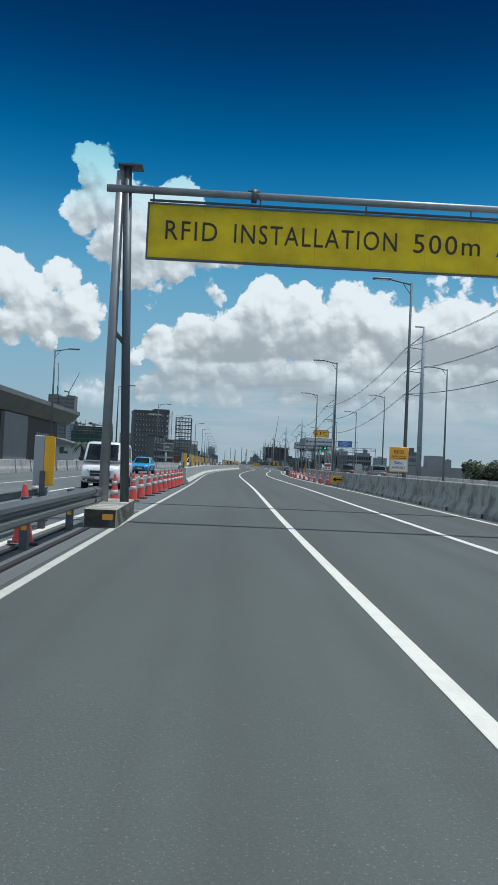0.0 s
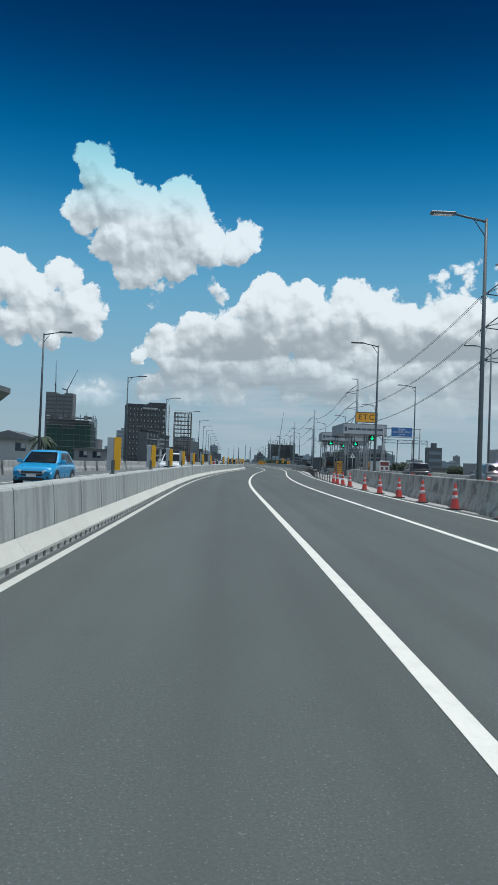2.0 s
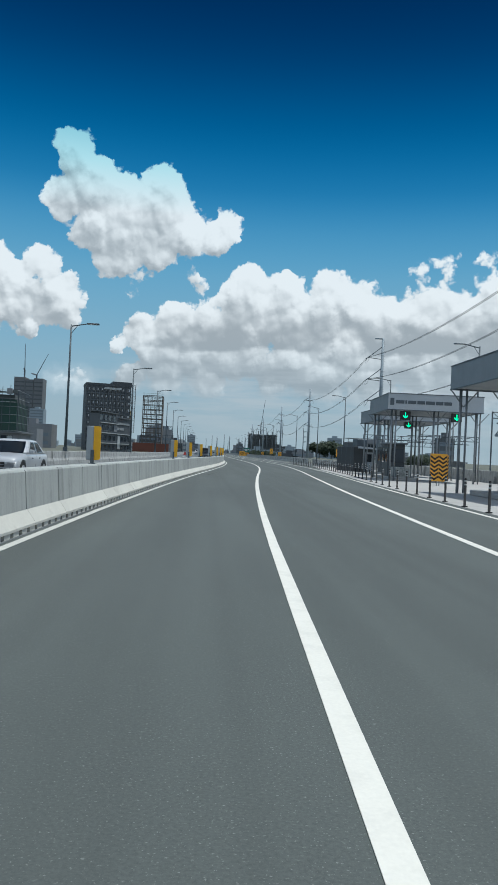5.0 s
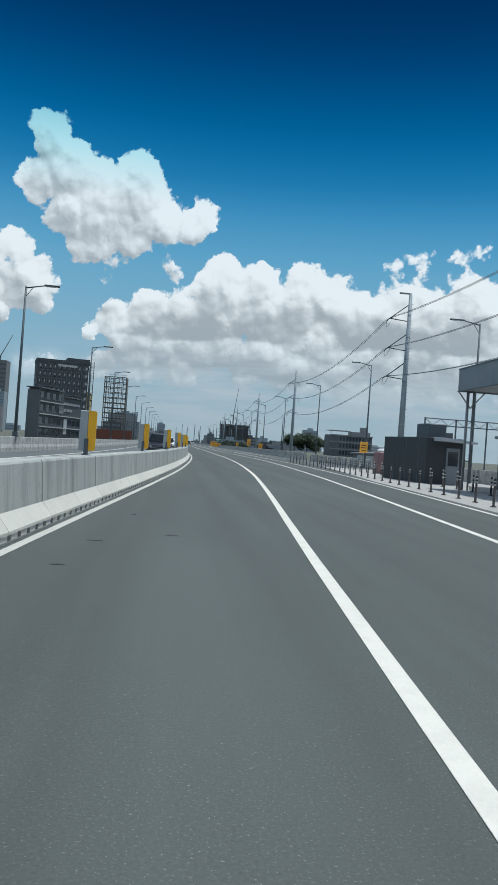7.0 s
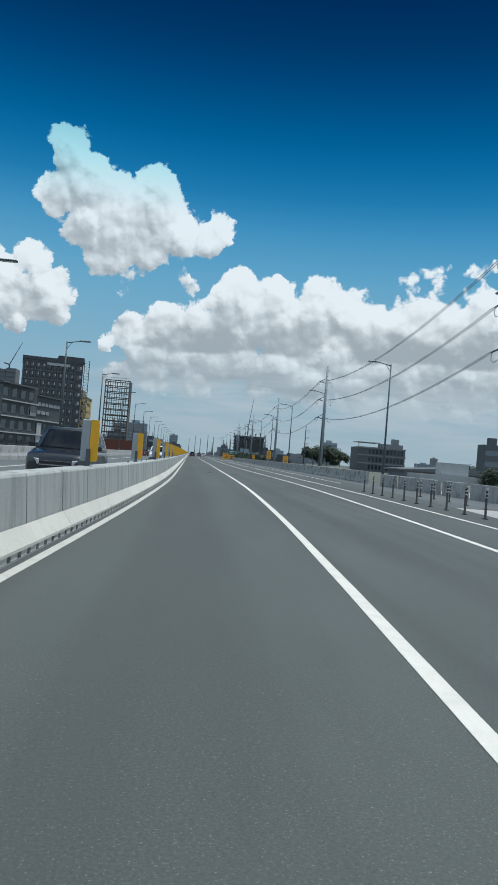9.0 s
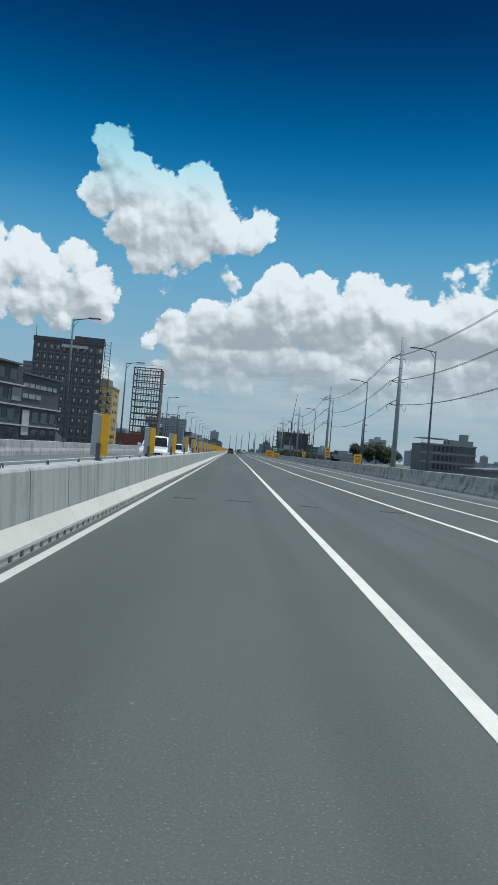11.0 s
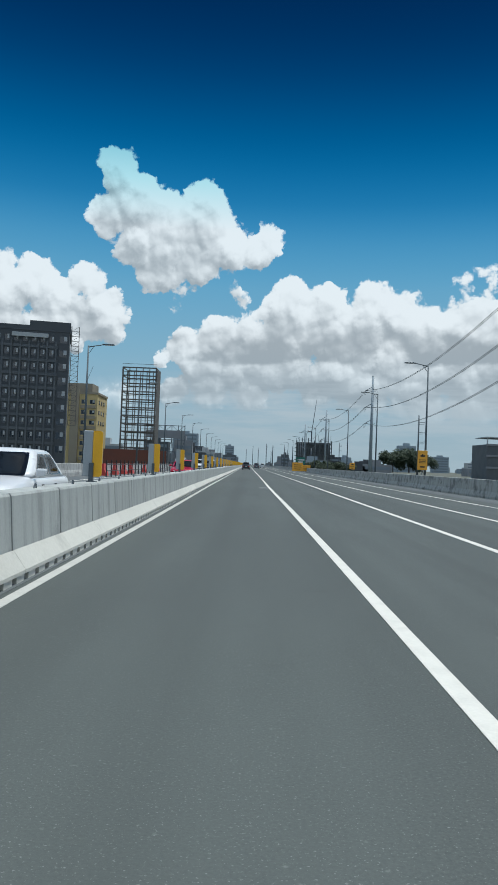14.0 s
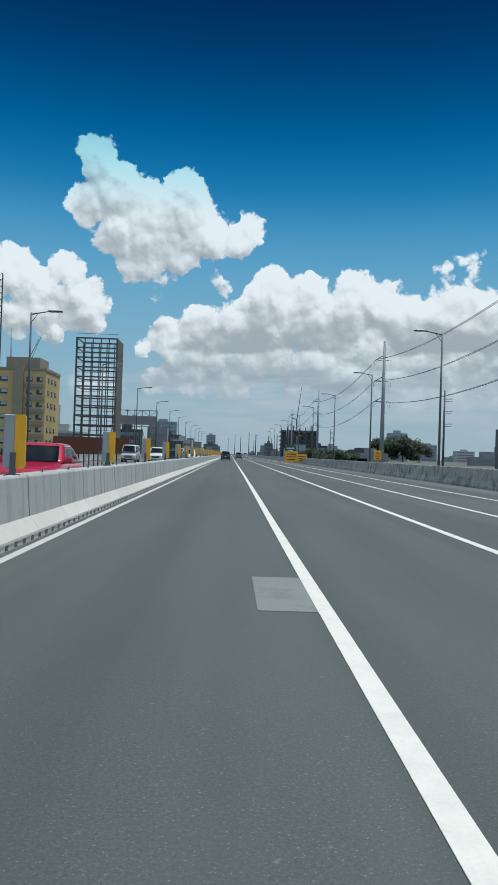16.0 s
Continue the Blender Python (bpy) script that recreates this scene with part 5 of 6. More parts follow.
for z in (5.5, 10.4, 16.2):
    part("truss_rail", rods(((0, 0.5, z), (16, 0.5, z), 0.14), sides=6), M_STEEL_DARK, bill)

# hall with a flaring roof, house and palms by the oncoming side
hall = empty("hall", pose(-48, 62, -0.25), "long dark brown hall with a flaring grey roof", "hall")
part("wall", boxes((0, 16.5, 0, 50, 0, 6.2)), M_BROWNWALL, hall)
part("roof", prism([(-1, 6.3), (16.9, 6.22), (18.6, 7.7), (18.6, 8.2), (-1, 8.2)], -6, 56), M_ROOF, hall, "flaring grey roof")
for k in range(8):
    part("grille_bar", boxes((16.502, 16.62, 38 + 1.2 * k, 38.5 + 1.2 * k, 2.6, 4.4)), M_PALEWALL, hall)
for y0 in (4, 22):
    part("bay", boxes((16.502, 16.9, y0, y0 + 10, 0.5, 6.1)), M_GREYWALL, hall)
house = empty("house", pose(-50, 176, -0.25), "grey bungalow with a low gabled metal roof", "house")
part("wall", boxes((0, 9, 0, 9, 0, 4.0)), M_PALEWALL, house)
part("roof", prism([(-0.8, 4.0), (9.8, 4.0), (9.8, 4.2), (4.5, 5.6), (-0.8, 4.2)], -0.8, 9.8), M_ROOF, house)
window_row(house, wide, [5.6], [2.0])
shed = empty("house", pose(-41.5, 214, -0.25), "small pale house with a flat roof behind the parapet", "house")
part("wall", boxes((0, 7, 0, 8, 0, 3.0)), M_GREYWALL, shed)
part("roof", boxes((-0.5, 7.5, -0.5, 8.5, 3.002, 3.25)), M_ROOF, shed)
window_row(shed, wide, [1.2, 4.2], [1.2])

# building wrapped in scaffold and green net
M_RAW = painted("raw_dark_concrete", (0.10, 0.115, 0.115), 0.9, wear=0.5, dirt=(0.05, 0.055, 0.055), scale=0.4)
scaffold = empty("scaffolded_building", pose(-58.2, 257, -0.25, 0, 0, 4), "unfinished concrete building under scaffold and dark green net", "construction site")
part("core", boxes((0.8, 12.0, 0.8, 15, 0, 11.6)), M_RAW, scaffold)
for x0, x1, z1 in ((0.3, 4.2, 10.2), (4.23, 8.1, 9.3), (8.13, 12.5, 10.6)):
    part("net", boxes((x0, x1, 0.3, 0.36, 0, z1)), M_NET, scaffold, "green scaffold net")
part("net", boxes((12.5, 12.56, 0.3, 15, 0, 10.0)), M_NET, scaffold, "green scaffold net")
for k in range(9):
    part("scaffold_pole", rods(((k * 1.6, 0, 0), (k * 1.6, 0, 12.4 + (k * 5 % 4) * 0.4), 0.06), sides=4), M_STEEL_DARK, scaffold)
    part("scaffold_pole", rods(((12.9, k * 1.8, 0), (12.9, k * 1.8, 12.2 + (k * 3 % 4) * 0.4), 0.06), sides=4), M_STEEL_DARK, scaffold)
for k in range(8):
    part("scaffold_rail", rods(((-0.4, 0, 1.7 * k + 0.6), (13.2, 0, 1.7 * k + 0.6), 0.05), ((12.9, 0, 1.7 * k + 0.6), (12.9, 15, 1.7 * k + 0.6), 0.05), sides=4), M_GALV, scaffold)
for k in range(11):
    part("formwork", boxes((0.2 + 1.15 * k, 1.2 + 1.15 * k, -0.3 - 0.2 * (k % 3), 1.2, 11.7 + 0.25 * (k * 7 % 3), 12.0 + 0.3 * (k * 7 % 4))), M_GREYWALL if k % 3 == 0 else M_RAW, scaffold)
    part("floor_edge", boxes((0.4 + 1.1 * k, 1.3 + 1.1 * k, 0.1, 0.29, 10.0 + 0.4 * (k * 3 % 3), 10.15 + 0.4 * (k * 3 % 3))), M_PALEWALL, scaffold)


def crane(parent, x, y, z, h, jib, turn, lean):
    part("crane_mast", rods(((x, y, z), (x, y, z + h), 0.55), sides=4), M_STEEL_DARK, parent)
    q = pose(x, y, z + h, 0, 0, turn)
    part("crane_jib", rods((q @ Vector((0, 0, 0)), q @ Vector((jib * math.sin(lean), 0, jib * math.cos(lean))), 0.35, 0.15), (q @ Vector((0, 0, 0)), q @ Vector((-4, 0, 1.0)), 0.5), sides=4), M_STEEL_DARK, parent)


M_TOWER = painted("raw_grey_brown_concrete", (0.15, 0.16, 0.165), 0.9, wear=0.4, dirt=(0.10, 0.105, 0.11), scale=0.06)
M_TOWER_SLOT = painted("shaded_floor_opening", (0.09, 0.10, 0.11), 0.8, wear=0.3, scale=0.1)
high = empty("high_rise", pose(-306, 1312, -0.25) @ Matrix.Diagonal((2.1, 1.5, 2.1, 1)), "unfinished grey high-rise with two cranes on top", "high-rise")
for x0, x1, h in ((0, 8.0, 49.5), (8.3, 14.0, 48.0), (14.3, 21.0, 49.0)):
    part("wall", boxes((x0, x1, 0, 18, 0, h)), M_TOWER, high)
# solid strips whose dark colour stands for shade inside the open floors
for k in range(15):
    for x0, x1 in ((0.4, 7.6), (8.6, 13.7), (14.6, 20.7)):
        part("window_band", boxes((x0, x1, -0.06, -0.003, 2 + 3.1 * k, 3.0 + 3.1 * k)), M_TOWER_SLOT, high)
crane(high, 6, 8, 49, 6, 20, 90, -0.15)
crane(high, 15, 8, 48, 4, 18, 0, 0.45)

# grey three-storey building on the outer side
grey = empty("office_building", pose(64.4, 471, -0.25), "grey three-storey building with window bands and roof frame", "office building")
part("wall", boxes((0, 19, 0, 14, 0, 9.6)), M_FIN, grey)
part("roof_room", boxes((10, 18.5, 2, 9, 9.602, 11.4)), M_GREYWALL, grey)
part("water_tank", boxes((14.5, 17, 3, 6, 11.402, 13.6)), M_GREYWALL, grey)
part("pergola", boxes((-0.3, 9, -0.2, 10, 11.4, 11.65), (0.0, 0.25, 0, 0.25, 9.6, 11.4), (8.6, 8.85, 0, 0.25, 9.6, 11.4)), M_PALEWALL, grey)
for z in (3.0, 6.2, 9.2):
    part("floor_band", boxes((-0.2, 19.2, -0.4, -0.004, z, z + 0.55)), M_GREYWALL, grey)
grey_win = window_mesh(1.05, 1.9, 0.1, split=False)
window_row(grey, grey_win, [4.2 + 1.45 * k for k in range(10)], [0.8, 3.9, 7.0])
lowroof = empty("warehouse", pose(58, 380, -0.25), "low warehouse with a pale pitched metal roof", "warehouse")
part("wall", boxes((0, 34, 0, 18, 0, 1.6)), M_GREYWALL, lowroof)
part("roof", prism([(-1, 1.6), (35, 1.6), (35, 2.0), (17, 3.4), (-1, 2.0)], -1, 19), M_ROOF, lowroof)

site = empty("construction_building", pose(42, 952, -0.25), "unfinished concrete building with open floors and a crane", "construction site")
for k in range(7):
    part("floor_slab", boxes((0, 32, 0, 22, 3.6 * k, 3.6 * k + 0.7)), M_RAW, site)
for ix in range(7):
    part("column", boxes((ix * 5.2, ix * 5.2 + 0.8, 0, 0.8, 0, 25 + (ix % 3))), M_RAW, site)
part("core", boxes((1.2, 30.8, 3, 20, 0, 23.4)), M_FIN, site)
for ix in range(12):
    part("rebar", rods(((ix * 2.8, 1, 22), (ix * 2.8, 1, 27 + (ix * 5) % 4), 0.12), sides=4), M_STEEL_DARK, site)
crane(site, 14, 8, 24, 9, 30, 0, 0.12)


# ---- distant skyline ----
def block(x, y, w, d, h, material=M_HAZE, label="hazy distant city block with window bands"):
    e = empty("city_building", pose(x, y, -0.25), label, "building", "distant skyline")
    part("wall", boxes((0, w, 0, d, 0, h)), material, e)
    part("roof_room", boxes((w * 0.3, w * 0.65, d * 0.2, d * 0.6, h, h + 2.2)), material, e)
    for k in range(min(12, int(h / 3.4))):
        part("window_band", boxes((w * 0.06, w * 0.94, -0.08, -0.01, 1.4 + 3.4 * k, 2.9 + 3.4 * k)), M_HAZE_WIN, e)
    return e


rnd = random.Random(11)
for k in range(64):
    side = -1 if k % 2 else 1
    y = 640 + 17 * k
    w = rnd.uniform(7, 18)
    x = rnd.uniform(18, 30 + y * 0.05) * side + (-4 if side < 0 else 12) - w / 2
    tall = rnd.uniform(3.5, 7.5) + (rnd.uniform(3, 9) if rnd.random() < 0.3 else 0)
    block(x, y, w, 9, tall if side < 0 or y > 1000 else tall * 0.4, rnd.choice((M_HAZE, M_GREYWALL, M_GREYWALL, M_FIN, M_BLACKWALL)), "low mixed-use building beside the far expressway")
for k in range(46):
    side = -1 if k % 2 else 1
    y = rnd.uniform(900, 2400)
    x = side * rnd.uniform(0.03, 0.28) * y + (-6 if side < 0 else 22)
    w = rnd.uniform(10, 26)
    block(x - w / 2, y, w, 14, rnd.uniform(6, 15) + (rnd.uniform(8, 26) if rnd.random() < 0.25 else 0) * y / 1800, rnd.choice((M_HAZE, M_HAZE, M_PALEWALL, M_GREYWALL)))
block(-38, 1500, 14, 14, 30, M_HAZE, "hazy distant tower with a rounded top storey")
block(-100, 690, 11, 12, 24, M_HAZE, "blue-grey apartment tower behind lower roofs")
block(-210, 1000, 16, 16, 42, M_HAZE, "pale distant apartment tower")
# the block at (88, 400) wears a lighter grey to suggest haze
for x, y, w, d, h, mat in ((-52, 640, 12, 10, 11, M_BLACKWALL), (-38, 650, 9, 8, 12.5, M_GREYWALL), (-30, 700, 10, 10, 8, M_PALEWALL), (-60, 540, 14, 8, 7, M_PALEWALL), (-75, 350, 14, 10, 6.5, M_GREYWALL), (-70, 290, 16, 10, 5, M_PALEWALL), (-90, 420, 20, 12, 10, M_GREYWALL), (-46, 760, 16, 10, 12, M_BLACKWALL), (-34, 820, 14, 10, 9, M_GREYWALL), (56, 640, 14, 10, 4, M_GREYWALL), (60, 720, 20, 10, 4, M_GREYWALL), (96, 600, 12, 10, 3.5, M_GREYWALL), (38, 300, 14, 8, 1.3, M_PALEWALL), (30, 150, 10, 8, 2.6, M_GREYWALL), (42, 90, 16, 10, 2.8, M_PALEWALL), (88, 400, 6.5, 6, 11.5, M_FIN), (48, 120, 14, 10, 3.0, M_PALEWALL), (124, 900, 14, 12, 22, M_HAZE)):
    block(x, y, w, d, h, mat, "low city building with plain window bands")


# ---- trees ----
M_LEAF = painted("tree_foliage", (0.04, 0.06, 0.033), 0.75, wear=0.5, dirt=(0.06, 0.08, 0.04), scale=0.8)
M_BARK = painted("tree_bark", (0.09, 0.075, 0.06), 0.9, wear=0.4)


def tree(x, y, h, spread, seed, label="broad dark green tree with an uneven crown"):
    r = random.Random(seed)
    e = empty("tree", pose(x, y, -0.25), label, "tree", "roadside trees")
    limbs = [((0, 0, 0), (r.uniform(-0.3, 0.3), 0, h * 0.4), h * 0.035, h * 0.025)]
    tips = []
    for k in range(7):
        a = math.tau * k / 7 + r.uniform(-0.3, 0.3)
        tip = (spread * 0.6 * math.cos(a), spread * 0.45 * math.sin(a), h * r.uniform(0.6, 0.85))
        limbs.append(((0, 0, h * 0.36), tip, h * 0.018, h * 0.005))
        tips.append(tip)
    part("trunk", rods(*limbs, sides=6), M_BARK, e)
    bm = bmesh.new()
    centres = [(Vector(t), spread * r.uniform(0.22, 0.36)) for t in tips] + [(Vector((r.uniform(-0.75, 0.75) * spread, r.uniform(-0.4, 0.4) * spread, h * r.uniform(0.28, 0.88))), spread * r.uniform(0.2, 0.34)) for _ in range(12)]
    for c, rad in centres:
        for _ in range(260):
            d = Vector((r.gauss(0, 1), r.gauss(0, 1), r.gauss(0, 0.75))).normalized() * rad * r.uniform(0.55, 1.08)
            p, s = c + d, (h + spread) * r.uniform(0.012, 0.03)
            u = Vector((r.uniform(-1, 1), r.uniform(-1, 1), r.uniform(-1, 1))).normalized()
            v = u.orthogonal().normalized()
            bm.faces.new([bm.verts.new(p + u * s * a + v * s * b) for a, b in ((-1, -0.5), (0.2, -0.7), (1, 0), (0.2, 0.7), (-1, 0.5))])
    part("crown", bm, M_LEAF, e)
    return e


tree(95, 770, 12.5, 11, 3)
tree(106, 772, 14.5, 13, 4)
tree(117, 775, 12.0, 10, 8)
for k, (x, y, h, s) in enumerate(((31, 112, 3.2, 3.6), (34, 118, 2.6, 3.0), (44, 205, 2.0, 3.0), (52, 300, 2.8, 4.0), (100, 450, 4.5, 6))):
    tree(x, y, h, s, 20 + k, "low dark green tree behind the ramp parapet")
tree(-58, 214, 5.5, 3.4, 41, "dark green tree beside the scaffolded building")


def palm(x, y, h, seed):
    r = random.Random(seed)
    e = empty("palm_tree", pose(x, y, -0.25), "palm with drooping dark green fronds", "palm tree", "palms behind the parapet")
    part("trunk", rods(((0, 0, 0), (0.2, 0, h), 0.2, 0.12), sides=8), M_BARK, e)
    for k in range(14):
        a, up = math.tau * k / 14 + r.uniform(-0.2, 0.2), r.uniform(0.1, 0.9)
        bm = bmesh.new()
        last = None
        for s in range(7):
            f = s / 6
            c = Vector((0.2 + math.cos(a) * 2.3 * f, math.sin(a) * 2.3 * f, h + up * 2.0 * f - 2.4 * f * f))
            side = Vector((-math.sin(a), math.cos(a), 0)) * (0.32 * math.sin(math.pi * (0.12 + 0.85 * f)))
            row = (bm.verts.new(c - side - Vector((0, 0, 0.2))), bm.verts.new(c), bm.verts.new(c + side - Vector((0, 0, 0.2))))
            if last:
                bm.faces.new((last[0], last[1], row[1], row[0]))
                bm.faces.new((last[1], last[2], row[2], row[1]))
            last = row
        part("frond", bm, M_LEAF, e)
    return e


for k in range(14):
    tree(18.5 + (k * 37 % 11) + 0.02 * k * k, 452 + 9 * k, 2.2 + (k * 13 % 5) * 0.25, 2.6, 60 + k, "low dark green shrub beside the outer barrier")
palm(-38.5, 170, 4.4, 1)
palm(-41.5, 186, 3.8, 2)


# ---- vehicles ----
M_TYRE = painted("tyre_rubber", (0.02, 0.02, 0.02), 0.8, wear=0.2)
M_RIM = painted("alloy_rim", (0.35, 0.36, 0.37), 0.35, 0.8, 0.2)
M_CARGLASS = glassy("car_glass", (0.012, 0.015, 0.018), 0.05)
M_HEADLIGHT = painted("headlight_lens", (0.55, 0.57, 0.58), 0.15, wear=0.05)
M_TAIL = painted("tail_light", (0.35, 0.02, 0.02), 0.25, wear=0.05)
M_TRIM = painted("black_trim", (0.02, 0.02, 0.022), 0.55, wear=0.1)


def paint(name, c):
    m = painted(name, c, 0.28, wear=0.06, dirt=tuple(v * 0.7 for v in c))
    m.node_tree.nodes["Principled BSDF"].inputs["Coat Weight"].default_value = 0.6
    return m


P_WHITE, P_BLUE, P_RED, P_BLACK, P_SILVER, P_GREY = paint("white_car_paint", (0.72, 0.73, 0.73)), paint("blue_car_paint", (0.03, 0.31, 0.58)), paint("red_car_paint", (0.42, 0.01, 0.035)), paint("black_car_paint", (0.015, 0.017, 0.02)), paint("silver_car_paint", (0.45, 0.46, 0.47)), paint("grey_car_paint", (0.10, 0.11, 0.12))
STYLES = {  # length, width, hood height, belt, roof; base of windscreen, front of roof, back of roof, base of rear glass (shares of length from the nose); bed
    "van": (4.7, 1.7, 1.05, 1.18, 1.98, 0.06, 0.17, 0.96, 1.0, False),
    "hatch": (4.0, 1.7, 0.88, 0.98, 1.50, 0.24, 0.44, 0.80, 0.96, False),
    "sedan": (4.5, 1.76, 0.86, 0.96, 1.46, 0.27, 0.46, 0.72, 0.90, False),
    "suv": (4.7, 1.85, 1.08, 1.16, 1.80, 0.22, 0.38, 0.88, 0.98, False),
    "pickup": (5.3, 1.86, 1.10, 1.18, 1.80, 0.22, 0.36, 0.60, 0.66, True),
}


def lofted(rings):
    """A smooth skin over closed rings, capped at both ends."""
    bm = bmesh.new()
    rows = [[bm.verts.new(p) for p in ring] for ring in rings]
    n = len(rows[0])
    for p, q in zip(rows, rows[1:]):
        for k in range(n):
            bm.faces.new((p[k], p[(k + 1) % n], q[(k + 1) % n], q[k])).smooth = True
    bm.faces.new(rows[0][::-1])
    bm.faces.new(rows[-1])
    bmesh.ops.recalc_face_normals(bm, faces=bm.faces)
    return bm


def sheet(at, us, vs, normal_off, thick=0.008):
    """A thin curved pane over at(u, v), proud of it by normal_off."""
    bm = bmesh.new()
    grid = [[bm.verts.new(at(u, v) + normal_off(u, v)) for u in us] for v in vs]
    for p, q in zip(grid, grid[1:]):
        for k in range(len(us) - 1):
            bm.faces.new((p[k], p[k + 1], q[k + 1], q[k])).smooth = True
    bmesh.ops.solidify(bm, geom=bm.faces[:], thickness=thick)
    bmesh.ops.recalc_face_normals(bm, faces=bm.faces)
    return bm


def vehicle(style, material, m, label, group="traffic"):
    L, W, hood, belt, roof, a, b, c, d, bed = STYLES[style]
    name = "pickup_truck" if bed else "van" if style == "van" else "car"
    e = empty(name, m, label, "pickup" if bed else name, group)
    Y = lambda share: L / 2 - share * L  # nose at +y
    tops = [(0.0, hood * 0.70), (0.012, hood * 0.84), (0.04, hood * 0.935), (0.09, hood * 0.975), (a, belt), (d, belt), (0.97, belt * 0.985), (0.99, belt * 0.93), (1.0, belt * 0.82)]
    rings = []
    for share in sorted({0.0, 0.006, 0.015, 0.03, 0.05, 0.08, 0.12, 0.16, 0.2, 0.26, 0.34, 0.45, 0.55, 0.65, 0.75, 0.85, 0.92, 0.96, 0.98, 0.992, 1.0}):
        t = float(np.interp(share, [p[0] for p in tops], [p[1] for p in tops]))
        near_end = min(share, 1 - share) / 0.1
        w = W / 2 * (1 - 0.13 * max(0.0, 1 - near_end) ** 2.2)
        low = 0.24 + 0.12 * max(0.0, 1 - near_end * 1.6)
        half = [(w * 0.86, low), (w * 0.97, low + 0.07), (w * 0.985, 0.45), (w, 0.62), (w * 0.992, t - 0.16), (w * 0.965, t - 0.07), (w * 0.90, t - 0.02), (w * 0.6, t + 0.008), (w * 0.25, t + 0.018)]
        rings.append([Vector((x, Y(share), z)) for x, z in half] + [Vector((-x, Y(share), z)) for x, z in half[::-1]])
    part("body", lofted(rings), material, e)
    # cabin: rounded plan outlines that shrink towards the roof
    w0, w1 = W / 2 * 0.93, W / 2 * (0.84 if style == "van" else 0.74)
    wide = lambda v: w0 + (w1 - w0) * v ** 1.35
    level = lambda v: belt - 0.03 + v * (roof - belt + 0.03)
    fore = lambda v: Y(a) + (Y(b) - Y(a)) * v ** 0.92
    aft = lambda v: Y(d) + (Y(c) - Y(d)) * v ** 0.85
    front_at = lambda u, v: Vector((u * wide(v), fore(v) - 0.16 * u ** 4 + 0.02, level(v)))
    rear_at = lambda u, v: Vector((u * wide(v), aft(v) + 0.12 * u ** 4 - 0.02, level(v)))
    side_at = lambda u, v, q: Vector((q * wide(v), (fore(v) - 0.14) + ((aft(v) + 0.10) - (fore(v) - 0.14)) * u, level(v)))
    rings = []
    for v in (0.0, 0.2, 0.4, 0.6, 0.8, 0.92, 0.98):
        sq = wide(v) * (1.0 if v < 0.9 else 0.985 if v < 0.95 else 0.95)
        ring = [front_at(q, v) for q in (-0.9, -0.5, 0.0, 0.5, 0.9)]
        ring += [side_at(u, v, 1) for u in (0.0, 0.25, 0.5, 0.75, 1.0)]
        ring += [rear_at(q, v) for q in (0.9, 0.5, 0.0, -0.5, -0.9)]
        ring += [side_at(u, v, -1) for u in (1.0, 0.75, 0.5, 0.25, 0.0)]
        rings.append([Vector((p.x * sq / wide(v), p.y, p.z)) for p in ring])
    last, mid_y = rings[-1], (fore(1.0) + aft(1.0)) / 2
    for share, up in ((0.9, 0.022), (0.7, 0.04), (0.35, 0.05)):
        rings.append([Vector((p.x * share, mid_y + (p.y - mid_y) * (share * 0.5 + 0.5), roof + up - 0.012)) for p in last])
    part("cabin", lofted(rings), material, e)
    us = [-0.86 + 0.172 * k for k in range(11)]
    vs = [0.06 + 0.104 * k for k in range(9)]
    part("windscreen", sheet(front_at, us, vs, lambda u, v: Vector((0, 0.013, 0.009))), M_CARGLASS, e)
    part("rear_window", sheet(rear_at, us, [0.25 + 0.078 * k for k in range(9)], lambda u, v: Vector((0, -0.013, 0.009))), M_CARGLASS, e)
    cuts = ((0.07, 0.34), (0.37, 0.66), (0.69, 0.93)) if style in ("van", "suv") else ((0.08, 0.48), (0.52, 0.92))
    for q in (1, -1):
        for u0, u1 in cuts:
            part("side_window", sheet(lambda u, v: side_at(u, v, q), [u0 + (u1 - u0) * k / 5 for k in range(6)], [0.1 + 0.127 * k for k in range(7)], lambda u, v: Vector((q * 0.012, 0, 0.004))), M_CARGLASS, e)
    front, rear = Y(0.0), Y(1.0)
    grille = part("grille", bevelled(boxes((-W * 0.25, W * 0.25, front - 0.06, front + 0.022, hood * 0.52, hood * 0.74)), 0.015), M_TRIM, e)
    part("grille_bar", boxes((-W * 0.245, W * 0.245, front + 0.0225, front + 0.032, hood * 0.61, hood * 0.64)), M_RIM, grille, "bright metal grille bar")
    part("intake", bevelled(boxes((-W * 0.30, W * 0.30, front - 0.1, front + 0.03, 0.30, 0.40)), 0.012), M_TRIM, e)
    if bed or style == "van":
        part("front_bumper", bevelled(boxes((-W * 0.44, W * 0.44, front - 0.15, front + 0.05, 0.41, 0.54)), 0.03), M_TRIM if bed else M_RIM, e)
    part("plate", boxes((-0.2, 0.2, front + 0.051, front + 0.06, 0.42, 0.53)), M_SIGN_WHITE, e)
    part("rear_plate", boxes((-0.2, 0.2, rear - 0.04, rear - 0.005, 0.7, 0.82)), M_SIGN_WHITE, e)
    for q in (-1, 1):
        lens = bmesh.new()
        box(lens, 0, W * 0.17, -0.11, 0.03, hood * 0.62, hood * 0.77)
        for v in lens.verts:
            v.co = Vector((q * (W * 0.255 + v.co.x), front + v.co.y - 0.55 * v.co.x ** 1.3, v.co.z + 0.16 * v.co.x))
        bmesh.ops.recalc_face_normals(lens, faces=lens.faces)
